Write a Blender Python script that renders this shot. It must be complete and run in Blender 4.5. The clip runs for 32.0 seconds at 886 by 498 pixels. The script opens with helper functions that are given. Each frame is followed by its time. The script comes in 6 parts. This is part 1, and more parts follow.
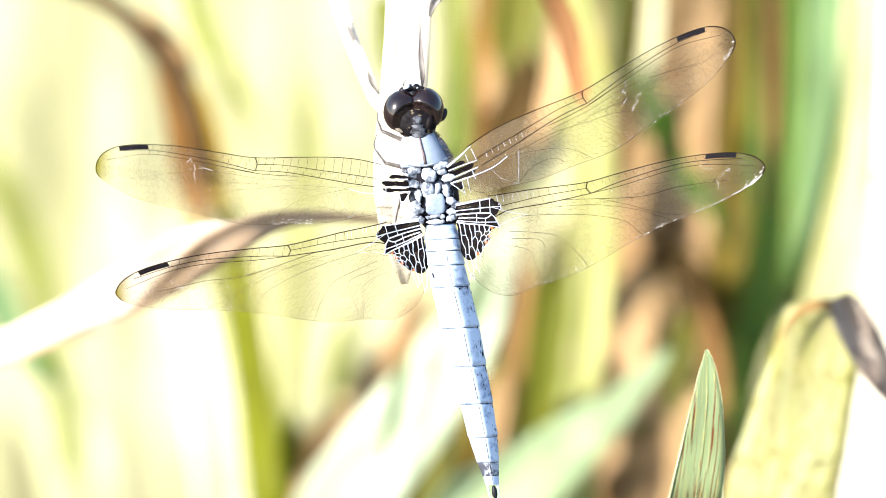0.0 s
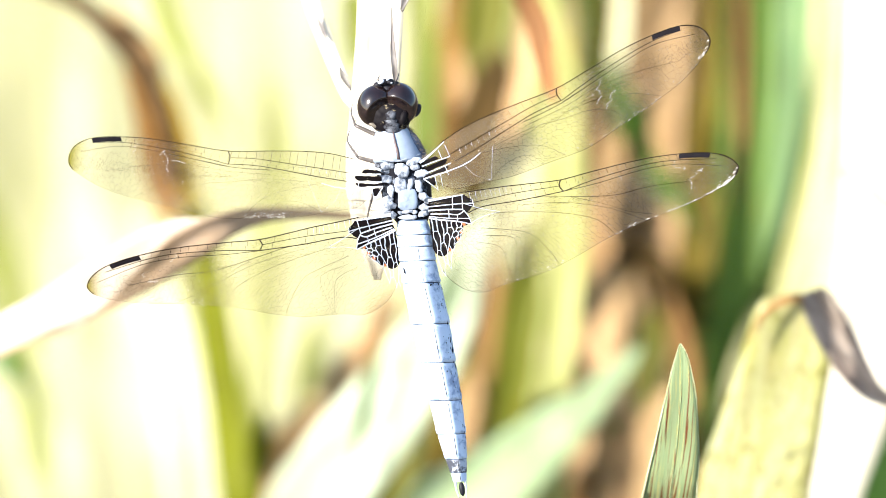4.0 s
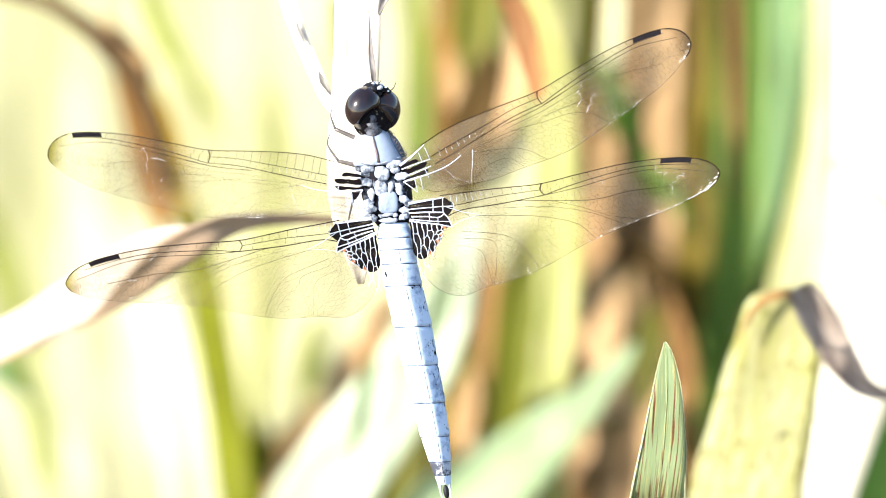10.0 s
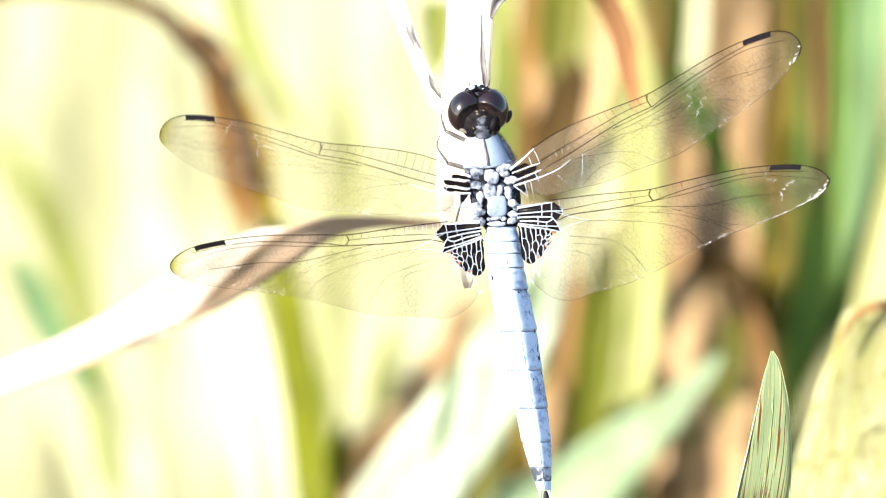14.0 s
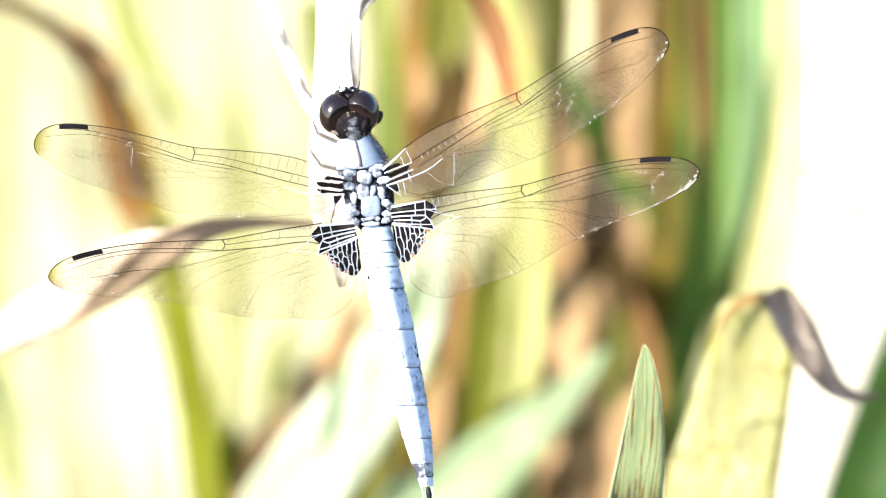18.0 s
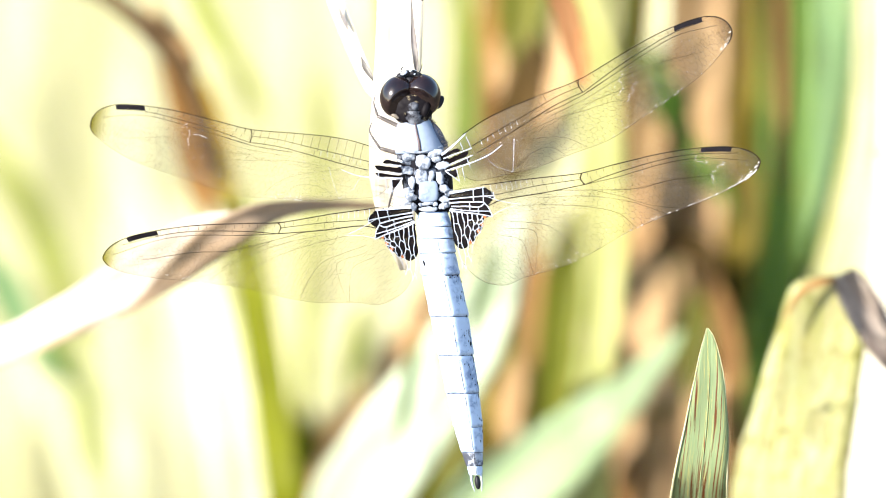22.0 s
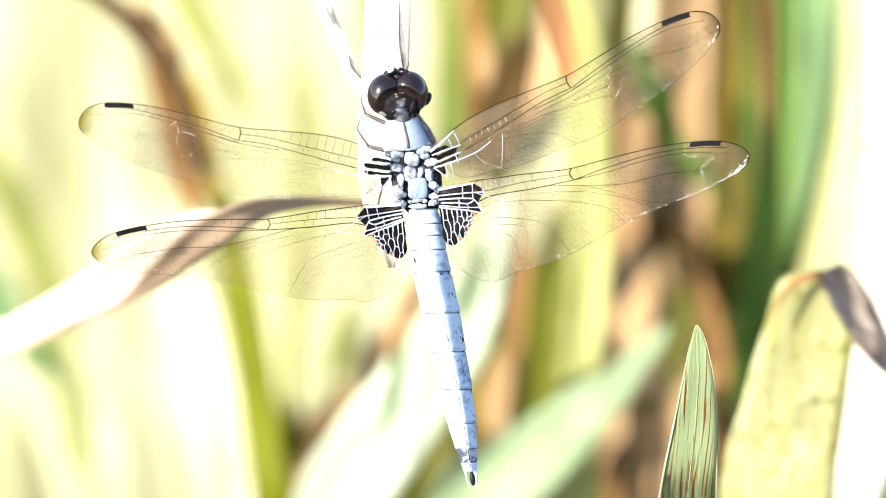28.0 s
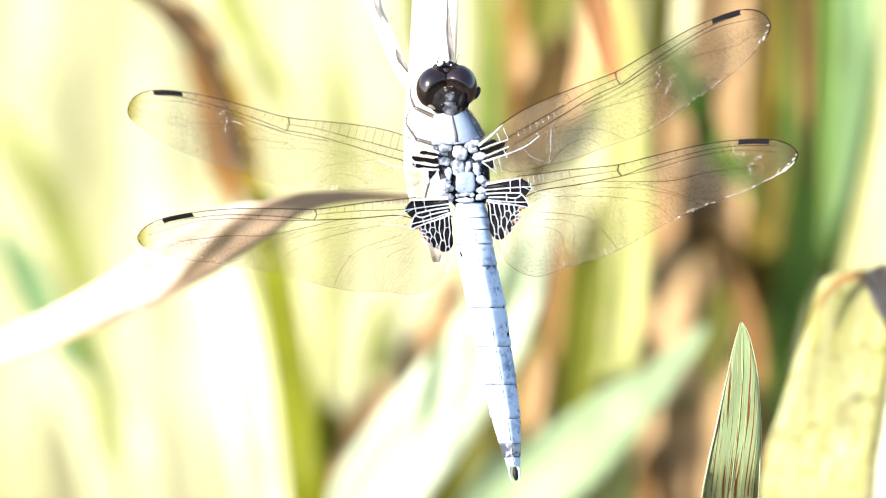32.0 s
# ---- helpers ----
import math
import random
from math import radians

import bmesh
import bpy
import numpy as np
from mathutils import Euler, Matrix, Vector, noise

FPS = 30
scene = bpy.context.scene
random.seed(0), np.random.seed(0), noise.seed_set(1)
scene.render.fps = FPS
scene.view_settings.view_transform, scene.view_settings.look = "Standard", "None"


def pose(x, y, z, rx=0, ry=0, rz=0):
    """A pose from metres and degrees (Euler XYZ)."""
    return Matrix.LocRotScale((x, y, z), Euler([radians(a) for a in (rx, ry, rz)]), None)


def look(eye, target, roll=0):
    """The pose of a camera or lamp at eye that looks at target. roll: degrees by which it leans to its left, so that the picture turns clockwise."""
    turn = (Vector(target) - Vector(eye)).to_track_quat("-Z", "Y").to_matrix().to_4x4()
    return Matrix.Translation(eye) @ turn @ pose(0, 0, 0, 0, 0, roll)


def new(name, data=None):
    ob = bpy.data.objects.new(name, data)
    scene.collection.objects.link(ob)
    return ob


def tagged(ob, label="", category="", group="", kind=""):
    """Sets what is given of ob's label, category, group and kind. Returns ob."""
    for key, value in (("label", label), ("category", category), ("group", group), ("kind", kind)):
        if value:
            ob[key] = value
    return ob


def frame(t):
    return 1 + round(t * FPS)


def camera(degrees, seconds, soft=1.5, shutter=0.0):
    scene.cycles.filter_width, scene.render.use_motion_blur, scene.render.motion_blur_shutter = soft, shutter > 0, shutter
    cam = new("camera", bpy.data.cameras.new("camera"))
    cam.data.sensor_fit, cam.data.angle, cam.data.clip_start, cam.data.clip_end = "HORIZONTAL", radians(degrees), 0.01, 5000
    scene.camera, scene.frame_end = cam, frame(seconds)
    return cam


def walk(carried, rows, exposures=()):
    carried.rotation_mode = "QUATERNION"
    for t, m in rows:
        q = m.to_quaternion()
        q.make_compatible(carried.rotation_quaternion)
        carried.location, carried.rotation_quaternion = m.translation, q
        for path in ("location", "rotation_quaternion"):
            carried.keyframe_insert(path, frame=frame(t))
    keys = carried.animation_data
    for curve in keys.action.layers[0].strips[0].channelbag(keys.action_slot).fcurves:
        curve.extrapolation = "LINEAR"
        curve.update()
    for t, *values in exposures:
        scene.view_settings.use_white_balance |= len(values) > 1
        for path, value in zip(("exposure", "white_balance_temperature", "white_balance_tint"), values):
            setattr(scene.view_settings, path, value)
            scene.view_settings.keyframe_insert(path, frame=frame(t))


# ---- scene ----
cam = camera(4.28, 32.0, soft=0.75)
# eye and turn, second by second
walk(cam, [
    (0.0, pose(0.01242, -1.27092, 1.09611, 64.819, -0.634, 0.700)),
    (0.5, pose(0.01120, -1.27046, 1.09890, 64.765, -0.716, 0.553)),
    (1.0, pose(0.01371, -1.27123, 1.09529, 64.893, -0.510, 0.680)),
    (1.5, pose(0.01419, -1.26740, 1.09532, 64.826, -0.191, 0.532)),
    (2.0, pose(0.01080, -1.26841, 1.09636, 64.757, -0.439, 0.658)),
    (2.5, pose(0.00794, -1.27026, 1.09648, 64.796, -0.660, 0.524)),
    (3.0, pose(0.00830, -1.27057, 1.09524, 64.894, -0.589, 0.415)),
    (3.5, pose(0.00913, -1.27053, 1.09408, 64.865, -0.542, 0.398)),
    (5.5, pose(0.00694, -1.27158, 1.08828, 65.259, -0.366, 0.126)),
    (6.0, pose(0.00541, -1.27235, 1.08714, 65.276, -0.448, 0.131)),
    (6.5, pose(0.00939, -1.26692, 1.08511, 65.238, -0.372, 0.194)),
    (7.0, pose(0.00807, -1.26853, 1.08955, 65.062, -0.309, 0.210)),
    (7.5, pose(0.00999, -1.26697, 1.08940, 64.979, -0.022, 0.145)),
    (8.0, pose(0.00997, -1.26841, 1.08971, 64.961, 0.122, 0.126)),
    (8.5, pose(0.01339, -1.26440, 1.08779, 64.965, 0.347, 0.131)),
    (9.0, pose(0.01406, -1.26633, 1.08913, 64.922, 0.352, 0.152)),
    (9.5, pose(0.01786, -1.26749, 1.09224, 64.864, 0.416, 0.247)),
    (10.0, pose(0.02308, -1.26762, 1.09314, 64.863, 0.757, 0.289)),
    (10.5, pose(0.02114, -1.26824, 1.09811, 64.670, 0.870, 0.307)),
    (11.0, pose(0.01949, -1.26892, 1.09508, 64.751, 0.787, 0.509)),
    (11.5, pose(0.00905, -1.26994, 1.09665, 64.716, 0.269, 0.087)),
    (12.0, pose(0.00267, -1.27197, 1.09790, 64.651, -0.175, 0.237)),
    (12.5, pose(0.00221, -1.26788, 1.09497, 64.720, -0.127, 0.183)),
    (13.0, pose(-0.00000, -1.26883, 1.09167, 65.000, -0.000, 0.000)),
    (13.5, pose(-0.00398, -1.26857, 1.09184, 65.020, -0.273, 0.009)),
    (14.0, pose(-0.00473, -1.26622, 1.08985, 64.983, -0.324, 0.121)),
    (14.5, pose(-0.01230, -1.26831, 1.08693, 65.120, -1.005, -0.101)),
    (16.5, pose(0.00212, -1.27633, 1.09147, 65.019, 0.044, -0.127)),
    (17.0, pose(0.00185, -1.27829, 1.09150, 65.076, -0.209, -0.005)),
    (17.5, pose(0.00485, -1.28019, 1.09303, 65.047, -0.079, -0.089)),
    (18.0, pose(0.01087, -1.27733, 1.09523, 64.967, 0.500, -0.243)),
    (18.5, pose(0.01360, -1.27596, 1.09218, 64.949, 0.264, 0.287)),
    (19.0, pose(0.01988, -1.27526, 1.09437, 64.958, 0.706, 0.303)),
    (19.5, pose(0.02607, -1.27158, 1.09516, 64.892, 0.907, 0.455)),
    (20.0, pose(0.02867, -1.26914, 1.09460, 64.818, 0.987, 0.711)),
    (20.5, pose(0.02916, -1.27086, 1.09385, 64.888, 1.145, 0.665)),
    (21.0, pose(0.02820, -1.26939, 1.09237, 64.847, 1.187, 0.619)),
    (21.5, pose(0.02790, -1.26597, 1.09277, 64.776, 1.075, 0.554)),
    (22.0, pose(0.02654, -1.26761, 1.09128, 64.867, 0.848, 0.629)),
    (22.5, pose(0.02424, -1.26714, 1.09082, 64.929, 0.577, 0.667)),
    (23.0, pose(0.02207, -1.26857, 1.09087, 64.986, 0.473, 0.583)),
    (23.5, pose(0.02547, -1.26597, 1.09160, 64.915, 0.422, 0.583)),
    (24.0, pose(0.02914, -1.26458, 1.09222, 64.789, 0.600, 0.625)),
    (24.5, pose(0.02972, -1.26394, 1.09396, 64.731, 0.685, 0.601)),
    (25.0, pose(0.03656, -1.26233, 1.09236, 64.783, 0.683, 0.869)),
    (25.5, pose(0.04320, -1.26342, 1.09297, 64.749, 1.231, 1.038)),
    (27.5, pose(0.02568, -1.26296, 1.09485, 64.667, 1.048, 0.418)),
    (28.0, pose(0.02390, -1.26529, 1.09464, 64.689, 1.001, 0.375)),
    (28.5, pose(0.02433, -1.26245, 1.09154, 64.767, 1.119, 0.350)),
    (29.0, pose(0.02267, -1.26293, 1.09168, 64.749, 0.860, 0.473)),
    (29.5, pose(0.02064, -1.26433, 1.09312, 64.695, 0.559, 0.575)),
    (30.0, pose(0.02249, -1.26297, 1.09041, 64.772, 0.771, 0.517)),
    (30.5, pose(0.02196, -1.26417, 1.09123, 64.736, 0.642, 0.476)),
    (31.0, pose(0.02115, -1.26002, 1.08779, 64.785, 0.547, 0.468)),
    (31.5, pose(0.01530, -1.26738, 1.09583, 64.631, 0.211, 0.546)),
    (32.0, pose(0.01612, -1.26554, 1.09081, 64.812, 0.405, 0.549)),
])

# ---- light ----
cam.data.dof.use_dof = True
cam.data.dof.focus_distance = 1.402
cam.data.dof.aperture_fstop = 15.5

SUN_WAY = Vector((-0.68, -0.475, 0.56)).normalized()
world = bpy.data.worlds.new("sky")
scene.world = world
world.use_nodes = True
wn = world.node_tree.nodes
sky = wn.new("ShaderNodeTexSky")
sky.sky_type = "NISHITA"
sky.sun_disc = False
sky.sun_elevation = math.asin(SUN_WAY.z)
sky.sun_rotation = math.atan2(SUN_WAY.x, SUN_WAY.y)
wn["Background"].inputs["Strength"].default_value = 0.12
world.node_tree.links.new(sky.outputs[0], wn["Background"].inputs["Color"])
sun_data = bpy.data.lights.new("sun", "SUN")
sun_data.energy = 4.5
sun_data.angle = radians(0.53)
sun_data.color = (1.0, 0.94, 0.88)
sun = new("sun", sun_data)
sun.matrix_world = look(SUN_WAY * 5, (0, 0, 0))
scene.view_settings.exposure = 1.73

# ---- materials ----
MM = 0.001
# everything near the subject is laid out in millimetres in this tilted frame: x to the right, y along the stems, z towards the viewer
F = pose(0, 0, 0.5, 65, 0, 0)


def node_mat(name):
    m = bpy.data.materials.new(name)
    m.use_nodes = True
    return m, m.node_tree.nodes, m.node_tree.links


def ramp(nodes, links, source, stops):
    r = nodes.new("ShaderNodeValToRGB")
    while len(r.color_ramp.elements) < len(stops):
        r.color_ramp.elements.new(0.5)
    for e, (p, c) in zip(r.color_ramp.elements, stops):
        e.position, e.color = p, (*c, 1)
    links.new(source, r.inputs[0])
    return r.outputs[0]


def mixed(nodes, links, fac, a, b, how="MIX"):
    n = nodes.new("ShaderNodeMix")
    n.data_type, n.blend_type = "RGBA", how
    for socket, v in ((n.inputs["Factor"], fac), (n.inputs["A"], a), (n.inputs["B"], b)):
        if isinstance(v, bpy.types.NodeSocket):
            links.new(v, socket)
        elif isinstance(v, (int, float)):
            socket.default_value = v
        else:
            socket.default_value = (*v, 1)
    return n.outputs["Result"]


def noise_tex(nodes, links, vec, scale, detail=3.0, rough=0.55):
    n = nodes.new("ShaderNodeTexNoise")
    n.inputs["Scale"].default_value, n.inputs["Detail"].default_value, n.inputs["Roughness"].default_value = scale, detail, rough
    if vec:
        links.new(vec, n.inputs["Vector"])
    return n.outputs["Fac"]


def stretched(nodes, links, source, scale):
    mp = nodes.new("ShaderNodeMapping")
    mp.inputs["Scale"].default_value = scale
    links.new(source, mp.inputs["Vector"])
    return mp.outputs[0]


def leaf_mat(name, light, dark, spot, spots=0.35, glow=0.35, rough=0.5, streak=None, freckle=None):
    """A blade of a reed: long fibres, blotches of wear, light let through."""
    m, nodes, links = node_mat(name)
    b = nodes["Principled BSDF"]
    uv = nodes.new("ShaderNodeTexCoord").outputs["UV"]
    info = nodes.new("ShaderNodeObjectInfo").outputs["Random"]
    fibre = noise_tex(nodes, links, stretched(nodes, links, uv, (9.0, 0.25, 1)), 1.0, 4.0, 0.6)
    blot = noise_tex(nodes, links, stretched(nodes, links, uv, (0.9, 0.16, 1)), 1.0, 3.0, 0.5)
    vein = noise_tex(nodes, links, stretched(nodes, links, uv, (22.0, 0.03, 1)), 1.0, 1.0, 0.4)
    band = noise_tex(nodes, links, stretched(nodes, links, uv, (1.1, 0.035, 1)), 1.0, 2.0, 0.5)
    tone = nodes.new("ShaderNodeMath")
    tone.operation = "MULTIPLY_ADD"
    tone.inputs[1].default_value, tone.inputs[2].default_value = 0.9, -0.45
    links.new(band, tone.inputs[0])
    both = nodes.new("ShaderNodeMath")
    both.operation = "ADD"
    links.new(fibre, both.inputs[0])
    links.new(tone.outputs[0], both.inputs[1])
    col = ramp(nodes, links, both.outputs[0], [(0.32, dark), (0.64, light)])
    worn = ramp(nodes, links, blot, [(0.62 - spots * 0.3, (0, 0, 0)), (0.82 - spots * 0.2, (1, 1, 1))])
    col = mixed(nodes, links, worn, col, spot)
    patchy = noise_tex(nodes, links, stretched(nodes, links, uv, (0.2, 0.05, 1)), 1.0, 2.0, 0.5)
    shade = ramp(nodes, links, patchy, [(0.36, (0.68, 0.69, 0.64)), (0.62, (1.08, 1.07, 1.05))])
    col = mixed(nodes, links, 1.0, col, shade, "MULTIPLY")
    if streak:
        line = noise_tex(nodes, links, stretched(nodes, links, uv, (4.6, 0.07, 1)), 1.0, 2.0, 0.5)
        rust = ramp(nodes, links, line, [(0.565, (0, 0, 0)), (0.595, (1, 1, 1))])
        pale = noise_tex(nodes, links, stretched(nodes, links, uv, (6.0, 0.06, 4)), 1.3, 2.0, 0.5)
        col = mixed(nodes, links, ramp(nodes, links, pale, [(0.61, (0, 0, 0)), (0.65, (1, 1, 1))]), col, spot)
        col = mixed(nodes, links, rust, col, streak)
    if freckle:
        dots = noise_tex(nodes, links, stretched(nodes, links, uv, (0.9, 0.5, 1)), 1.0, 3.0, 0.6)
        col = mixed(nodes, links, ramp(nodes, links, dots, [(0.56, (0, 0, 0)), (0.68, (1, 1, 1))]), col, freckle)
    hue = nodes.new("ShaderNodeHueSaturation")
    vary = nodes.new("ShaderNodeMapRange")
    vary.inputs["To Min"].default_value, vary.inputs["To Max"].default_value = 0.85, 1.15
    links.new(info, vary.inputs["Value"])
    links.new(vary.outputs[0], hue.inputs["Value"])
    links.new(col, hue.inputs["Color"])
    links.new(hue.outputs[0], b.inputs["Base Color"])
    b.inputs["Roughness"].default_value = rough
    b.inputs["Specular IOR Level"].default_value = 0.15
    bump = nodes.new("ShaderNodeBump")
    bump.inputs["Strength"].default_value, bump.inputs["Distance"].default_value = 0.2, 0.0003
    links.new(vein, bump.inputs["Height"])
    links.new(bump.outputs[0], b.inputs["Normal"])
    tr = nodes.new("ShaderNodeBsdfTranslucent")
    links.new(hue.outputs[0], tr.inputs["Color"])
    mx = nodes.new("ShaderNodeMixShader")
    mx.inputs[0].default_value = glow
    links.new(b.outputs[0], mx.inputs[1])
    links.new(tr.outputs[0], mx.inputs[2])
    links.new(mx.outputs[0], nodes["Material Output"].inputs["Surface"])
    return m


LEAF = {
    "pale": leaf_mat("pale_leaf", (0.43, 0.43, 0.17), (0.34, 0.36, 0.10), (0.46, 0.42, 0.22)),
    "white": leaf_mat("bleached_leaf", (0.72, 0.68, 0.58), (0.56, 0.52, 0.43), (0.50, 0.44, 0.34), 0.25, 0.2),
    "lime": leaf_mat("lime_leaf", (0.26, 0.30, 0.05), (0.20, 0.24, 0.03), (0.32, 0.30, 0.10)),
    "green": leaf_mat("green_leaf", (0.08, 0.16, 0.018), (0.05, 0.105, 0.012), (0.14, 0.16, 0.04), 0.2),
    "teal": leaf_mat("bluish_leaf", (0.20, 0.32, 0.14), (0.145, 0.25, 0.10), (0.26, 0.32, 0.13), 0.2),
    "olive": leaf_mat("olive_leaf", (0.13, 0.13, 0.012), (0.09, 0.10, 0.01), (0.16, 0.13, 0.03), 0.3),
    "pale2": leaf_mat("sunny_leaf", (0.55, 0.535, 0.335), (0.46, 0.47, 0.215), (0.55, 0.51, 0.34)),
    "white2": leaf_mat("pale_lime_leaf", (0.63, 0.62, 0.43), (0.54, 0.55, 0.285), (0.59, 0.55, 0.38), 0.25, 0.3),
    "teal2": leaf_mat("pale_bluish_leaf", (0.59, 0.65, 0.51), (0.44, 0.53, 0.39), (0.46, 0.50, 0.32), 0.2),
    "teal4": leaf_mat("faded_bluish_leaf", (0.35, 0.44, 0.27), (0.27, 0.37, 0.20), (0.35, 0.41, 0.20), 0.2),
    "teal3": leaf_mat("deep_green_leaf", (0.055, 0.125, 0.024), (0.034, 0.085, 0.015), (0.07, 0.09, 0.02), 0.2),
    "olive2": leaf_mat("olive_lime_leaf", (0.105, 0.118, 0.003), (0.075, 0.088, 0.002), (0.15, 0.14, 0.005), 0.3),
    "olive3": leaf_mat("olive_and_shaded_side_leaf", (0.20, 0.22, 0.003), (0.15, 0.17, 0.002), (0.16, 0.15, 0.005), 0.3),
    # dead brown blades and the shade among them, both in one dark colour
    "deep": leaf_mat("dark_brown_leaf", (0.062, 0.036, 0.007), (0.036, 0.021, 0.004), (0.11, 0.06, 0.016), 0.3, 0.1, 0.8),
    "straw": leaf_mat("straw_leaf", (0.66, 0.46, 0.25), (0.48, 0.31, 0.15), (0.40, 0.24, 0.11), 0.3, 0.25, 0.7),
    "emerald": leaf_mat("emerald_leaf", (0.14, 0.24, 0.035), (0.09, 0.175, 0.024), (0.16, 0.20, 0.03), 0.2),
    "umber": leaf_mat("umber_stalk", (0.085, 0.048, 0.016), (0.05, 0.027, 0.010), (0.14, 0.085, 0.03), 0.3, 0.1, 0.7),
    "tan2": leaf_mat("orange_tan_leaf", (0.25, 0.125, 0.032), (0.17, 0.08, 0.018), (0.30, 0.17, 0.06), 0.35, 0.25, 0.7),
    "mustard2": leaf_mat("bright_mustard_leaf", (0.36, 0.26, 0.02), (0.26, 0.18, 0.012), (0.34, 0.18, 0.03), 0.3),
    "grass": leaf_mat("grass_green_leaf", (0.14, 0.23, 0.045), (0.09, 0.16, 0.028), (0.15, 0.17, 0.04), 0.2),
    "mustard": leaf_mat("mustard_leaf", (0.14, 0.105, 0.007), (0.095, 0.072, 0.005), (0.13, 0.07, 0.012), 0.3),
    "pink": leaf_mat("pinkish_dead_leaf", (0.47, 0.31, 0.155), (0.34, 0.205, 0.09), (0.24, 0.135, 0.05), 0.3, 0.25, 0.7),
    # near-black blade for gaps in the clump: their shade is its colour
    "dark": leaf_mat("dark_gap_leaf", (0.06, 0.045, 0.012), (0.03, 0.022, 0.008), (0.09, 0.06, 0.02), 0.3, 0.1, 0.8),
    "orange": leaf_mat("orange_dead_leaf", (0.42, 0.20, 0.07), (0.3, 0.13, 0.05), (0.4, 0.24, 0.1), 0.3, 0.25, 0.7),
    "bent": leaf_mat("weathered_leaf", (0.55, 0.50, 0.43), (0.42, 0.37, 0.31), (0.30, 0.25, 0.20), 0.3, 0.1, 0.7),
    "drab": leaf_mat("drab_dead_leaf", (0.42, 0.31, 0.21), (0.30, 0.215, 0.14), (0.30, 0.24, 0.19), 0.35, 0.1, 0.75),
    "sheath": leaf_mat("torn_sheath", (0.22, 0.20, 0.19), (0.10, 0.09, 0.085), (0.4, 0.38, 0.36), 0.3, 0.1, 0.7),
    "fold": leaf_mat("blotched_leaf", (0.53, 0.53, 0.32), (0.40, 0.42, 0.16), (0.43, 0.39, 0.18), 0.75, streak=(0.22, 0.22, 0.03), freckle=(0.13, 0.12, 0.02)),
    "near": leaf_mat("streaked_leaf", (0.245, 0.31, 0.16), (0.18, 0.25, 0.12), (0.40, 0.35, 0.12), 0.0, 0.15, streak=(0.10, 0.03, 0.01)),
    "rust": leaf_mat("rusty_dead_leaf", (0.40, 0.20, 0.09), (0.28, 0.12, 0.045), (0.24, 0.10, 0.035), 0.3, 0.25, 0.7),
    "tan": leaf_mat("tan_leaf", (0.28, 0.155, 0.055), (0.19, 0.095, 0.03), (0.10, 0.05, 0.022), 0.3, 0.25, 0.7),
    "grey": leaf_mat("grey_dead_leaf", (0.27, 0.22, 0.185), (0.10, 0.078, 0.066), (0.44, 0.38, 0.32), 0.55, 0.1, 0.75),
}


def skin_mat(name, col, col2, scale=2500.0, rough=0.5, metal=0.0, coat=0.0, bump=0.3, stops=(0.38, 0.66), spec=0.4):
    """Insect skin: two tones mixed by noise at two scales."""
    m, nodes, links = node_mat(name)
    b = nodes["Principled BSDF"]
    pos = nodes.new("ShaderNodeTexCoord").outputs["Object"]
    n1 = noise_tex(nodes, links, pos, scale, 4.0, 0.65)
    n2 = noise_tex(nodes, links, pos, scale * 0.22, 2.0, 0.5)
    half = nodes.new("ShaderNodeMath")
    half.operation = "MULTIPLY_ADD"
    links.new(n1, half.inputs[0])
    half.inputs[1].default_value = 0.5
    mul = nodes.new("ShaderNodeMath")
    mul.operation = "MULTIPLY"
    links.new(n2, mul.inputs[0])
    mul.inputs[1].default_value = 0.5
    links.new(mul.outputs[0], half.inputs[2])
    col_out = ramp(nodes, links, half.outputs[0], [(stops[0], col2), (stops[1], col)])
    links.new(col_out, b.inputs["Base Color"])
    b.inputs["Roughness"].default_value, b.inputs["Metallic"].default_value, b.inputs["Coat Weight"].default_value = rough, metal, coat
    b.inputs["Specular IOR Level"].default_value = spec
    bp = nodes.new("ShaderNodeBump")
    bp.inputs["Strength"].default_value, bp.inputs["Distance"].default_value = bump, 0.0001
    links.new(n1, bp.inputs["Height"])
    links.new(bp.outputs[0], b.inputs["Normal"])
    return m


BLUE = skin_mat("powdered_blue_skin", (0.225, 0.275, 0.35), (0.155, 0.195, 0.265), 900.0, 0.7, bump=0.25, stops=(0.3, 0.55))
ABDOMEN = skin_mat("flecked_blue_skin", (0.44, 0.54, 0.68), (0.20, 0.27, 0.41), 1100.0, 0.7, bump=0.3, stops=(0.40, 0.50))
TAIL = skin_mat("worn_blue_skin", (0.34, 0.39, 0.47), (0.035, 0.04, 0.055), 1700.0, 0.65, bump=0.3, stops=(0.46, 0.55))
PLATE = skin_mat("pale_plate", (0.30, 0.335, 0.39), (0.06, 0.075, 0.10), 1900.0, 0.5, bump=0.25, stops=(0.39, 0.52))
SHIELD = skin_mat("blue_grey_plate", (0.20, 0.25, 0.33), (0.12, 0.155, 0.22), 1200.0, 0.55, stops=(0.36, 0.56))
# dark blue for the thorax side in shade, also the skin in the joints
FLANK = skin_mat("flank_shade_and_joint_blue", (0.085, 0.115, 0.17), (0.03, 0.04, 0.065), 1100.0, 0.7)
DARK = skin_mat("dark_skin", (0.014, 0.015, 0.022), (0.005, 0.005, 0.007), 2000.0, 0.5, spec=0.2)
EYE = skin_mat("dark_eye", (0.016, 0.008, 0.007), (0.004, 0.0025, 0.003), 700.0, 0.16, coat=0.5, bump=0.04)
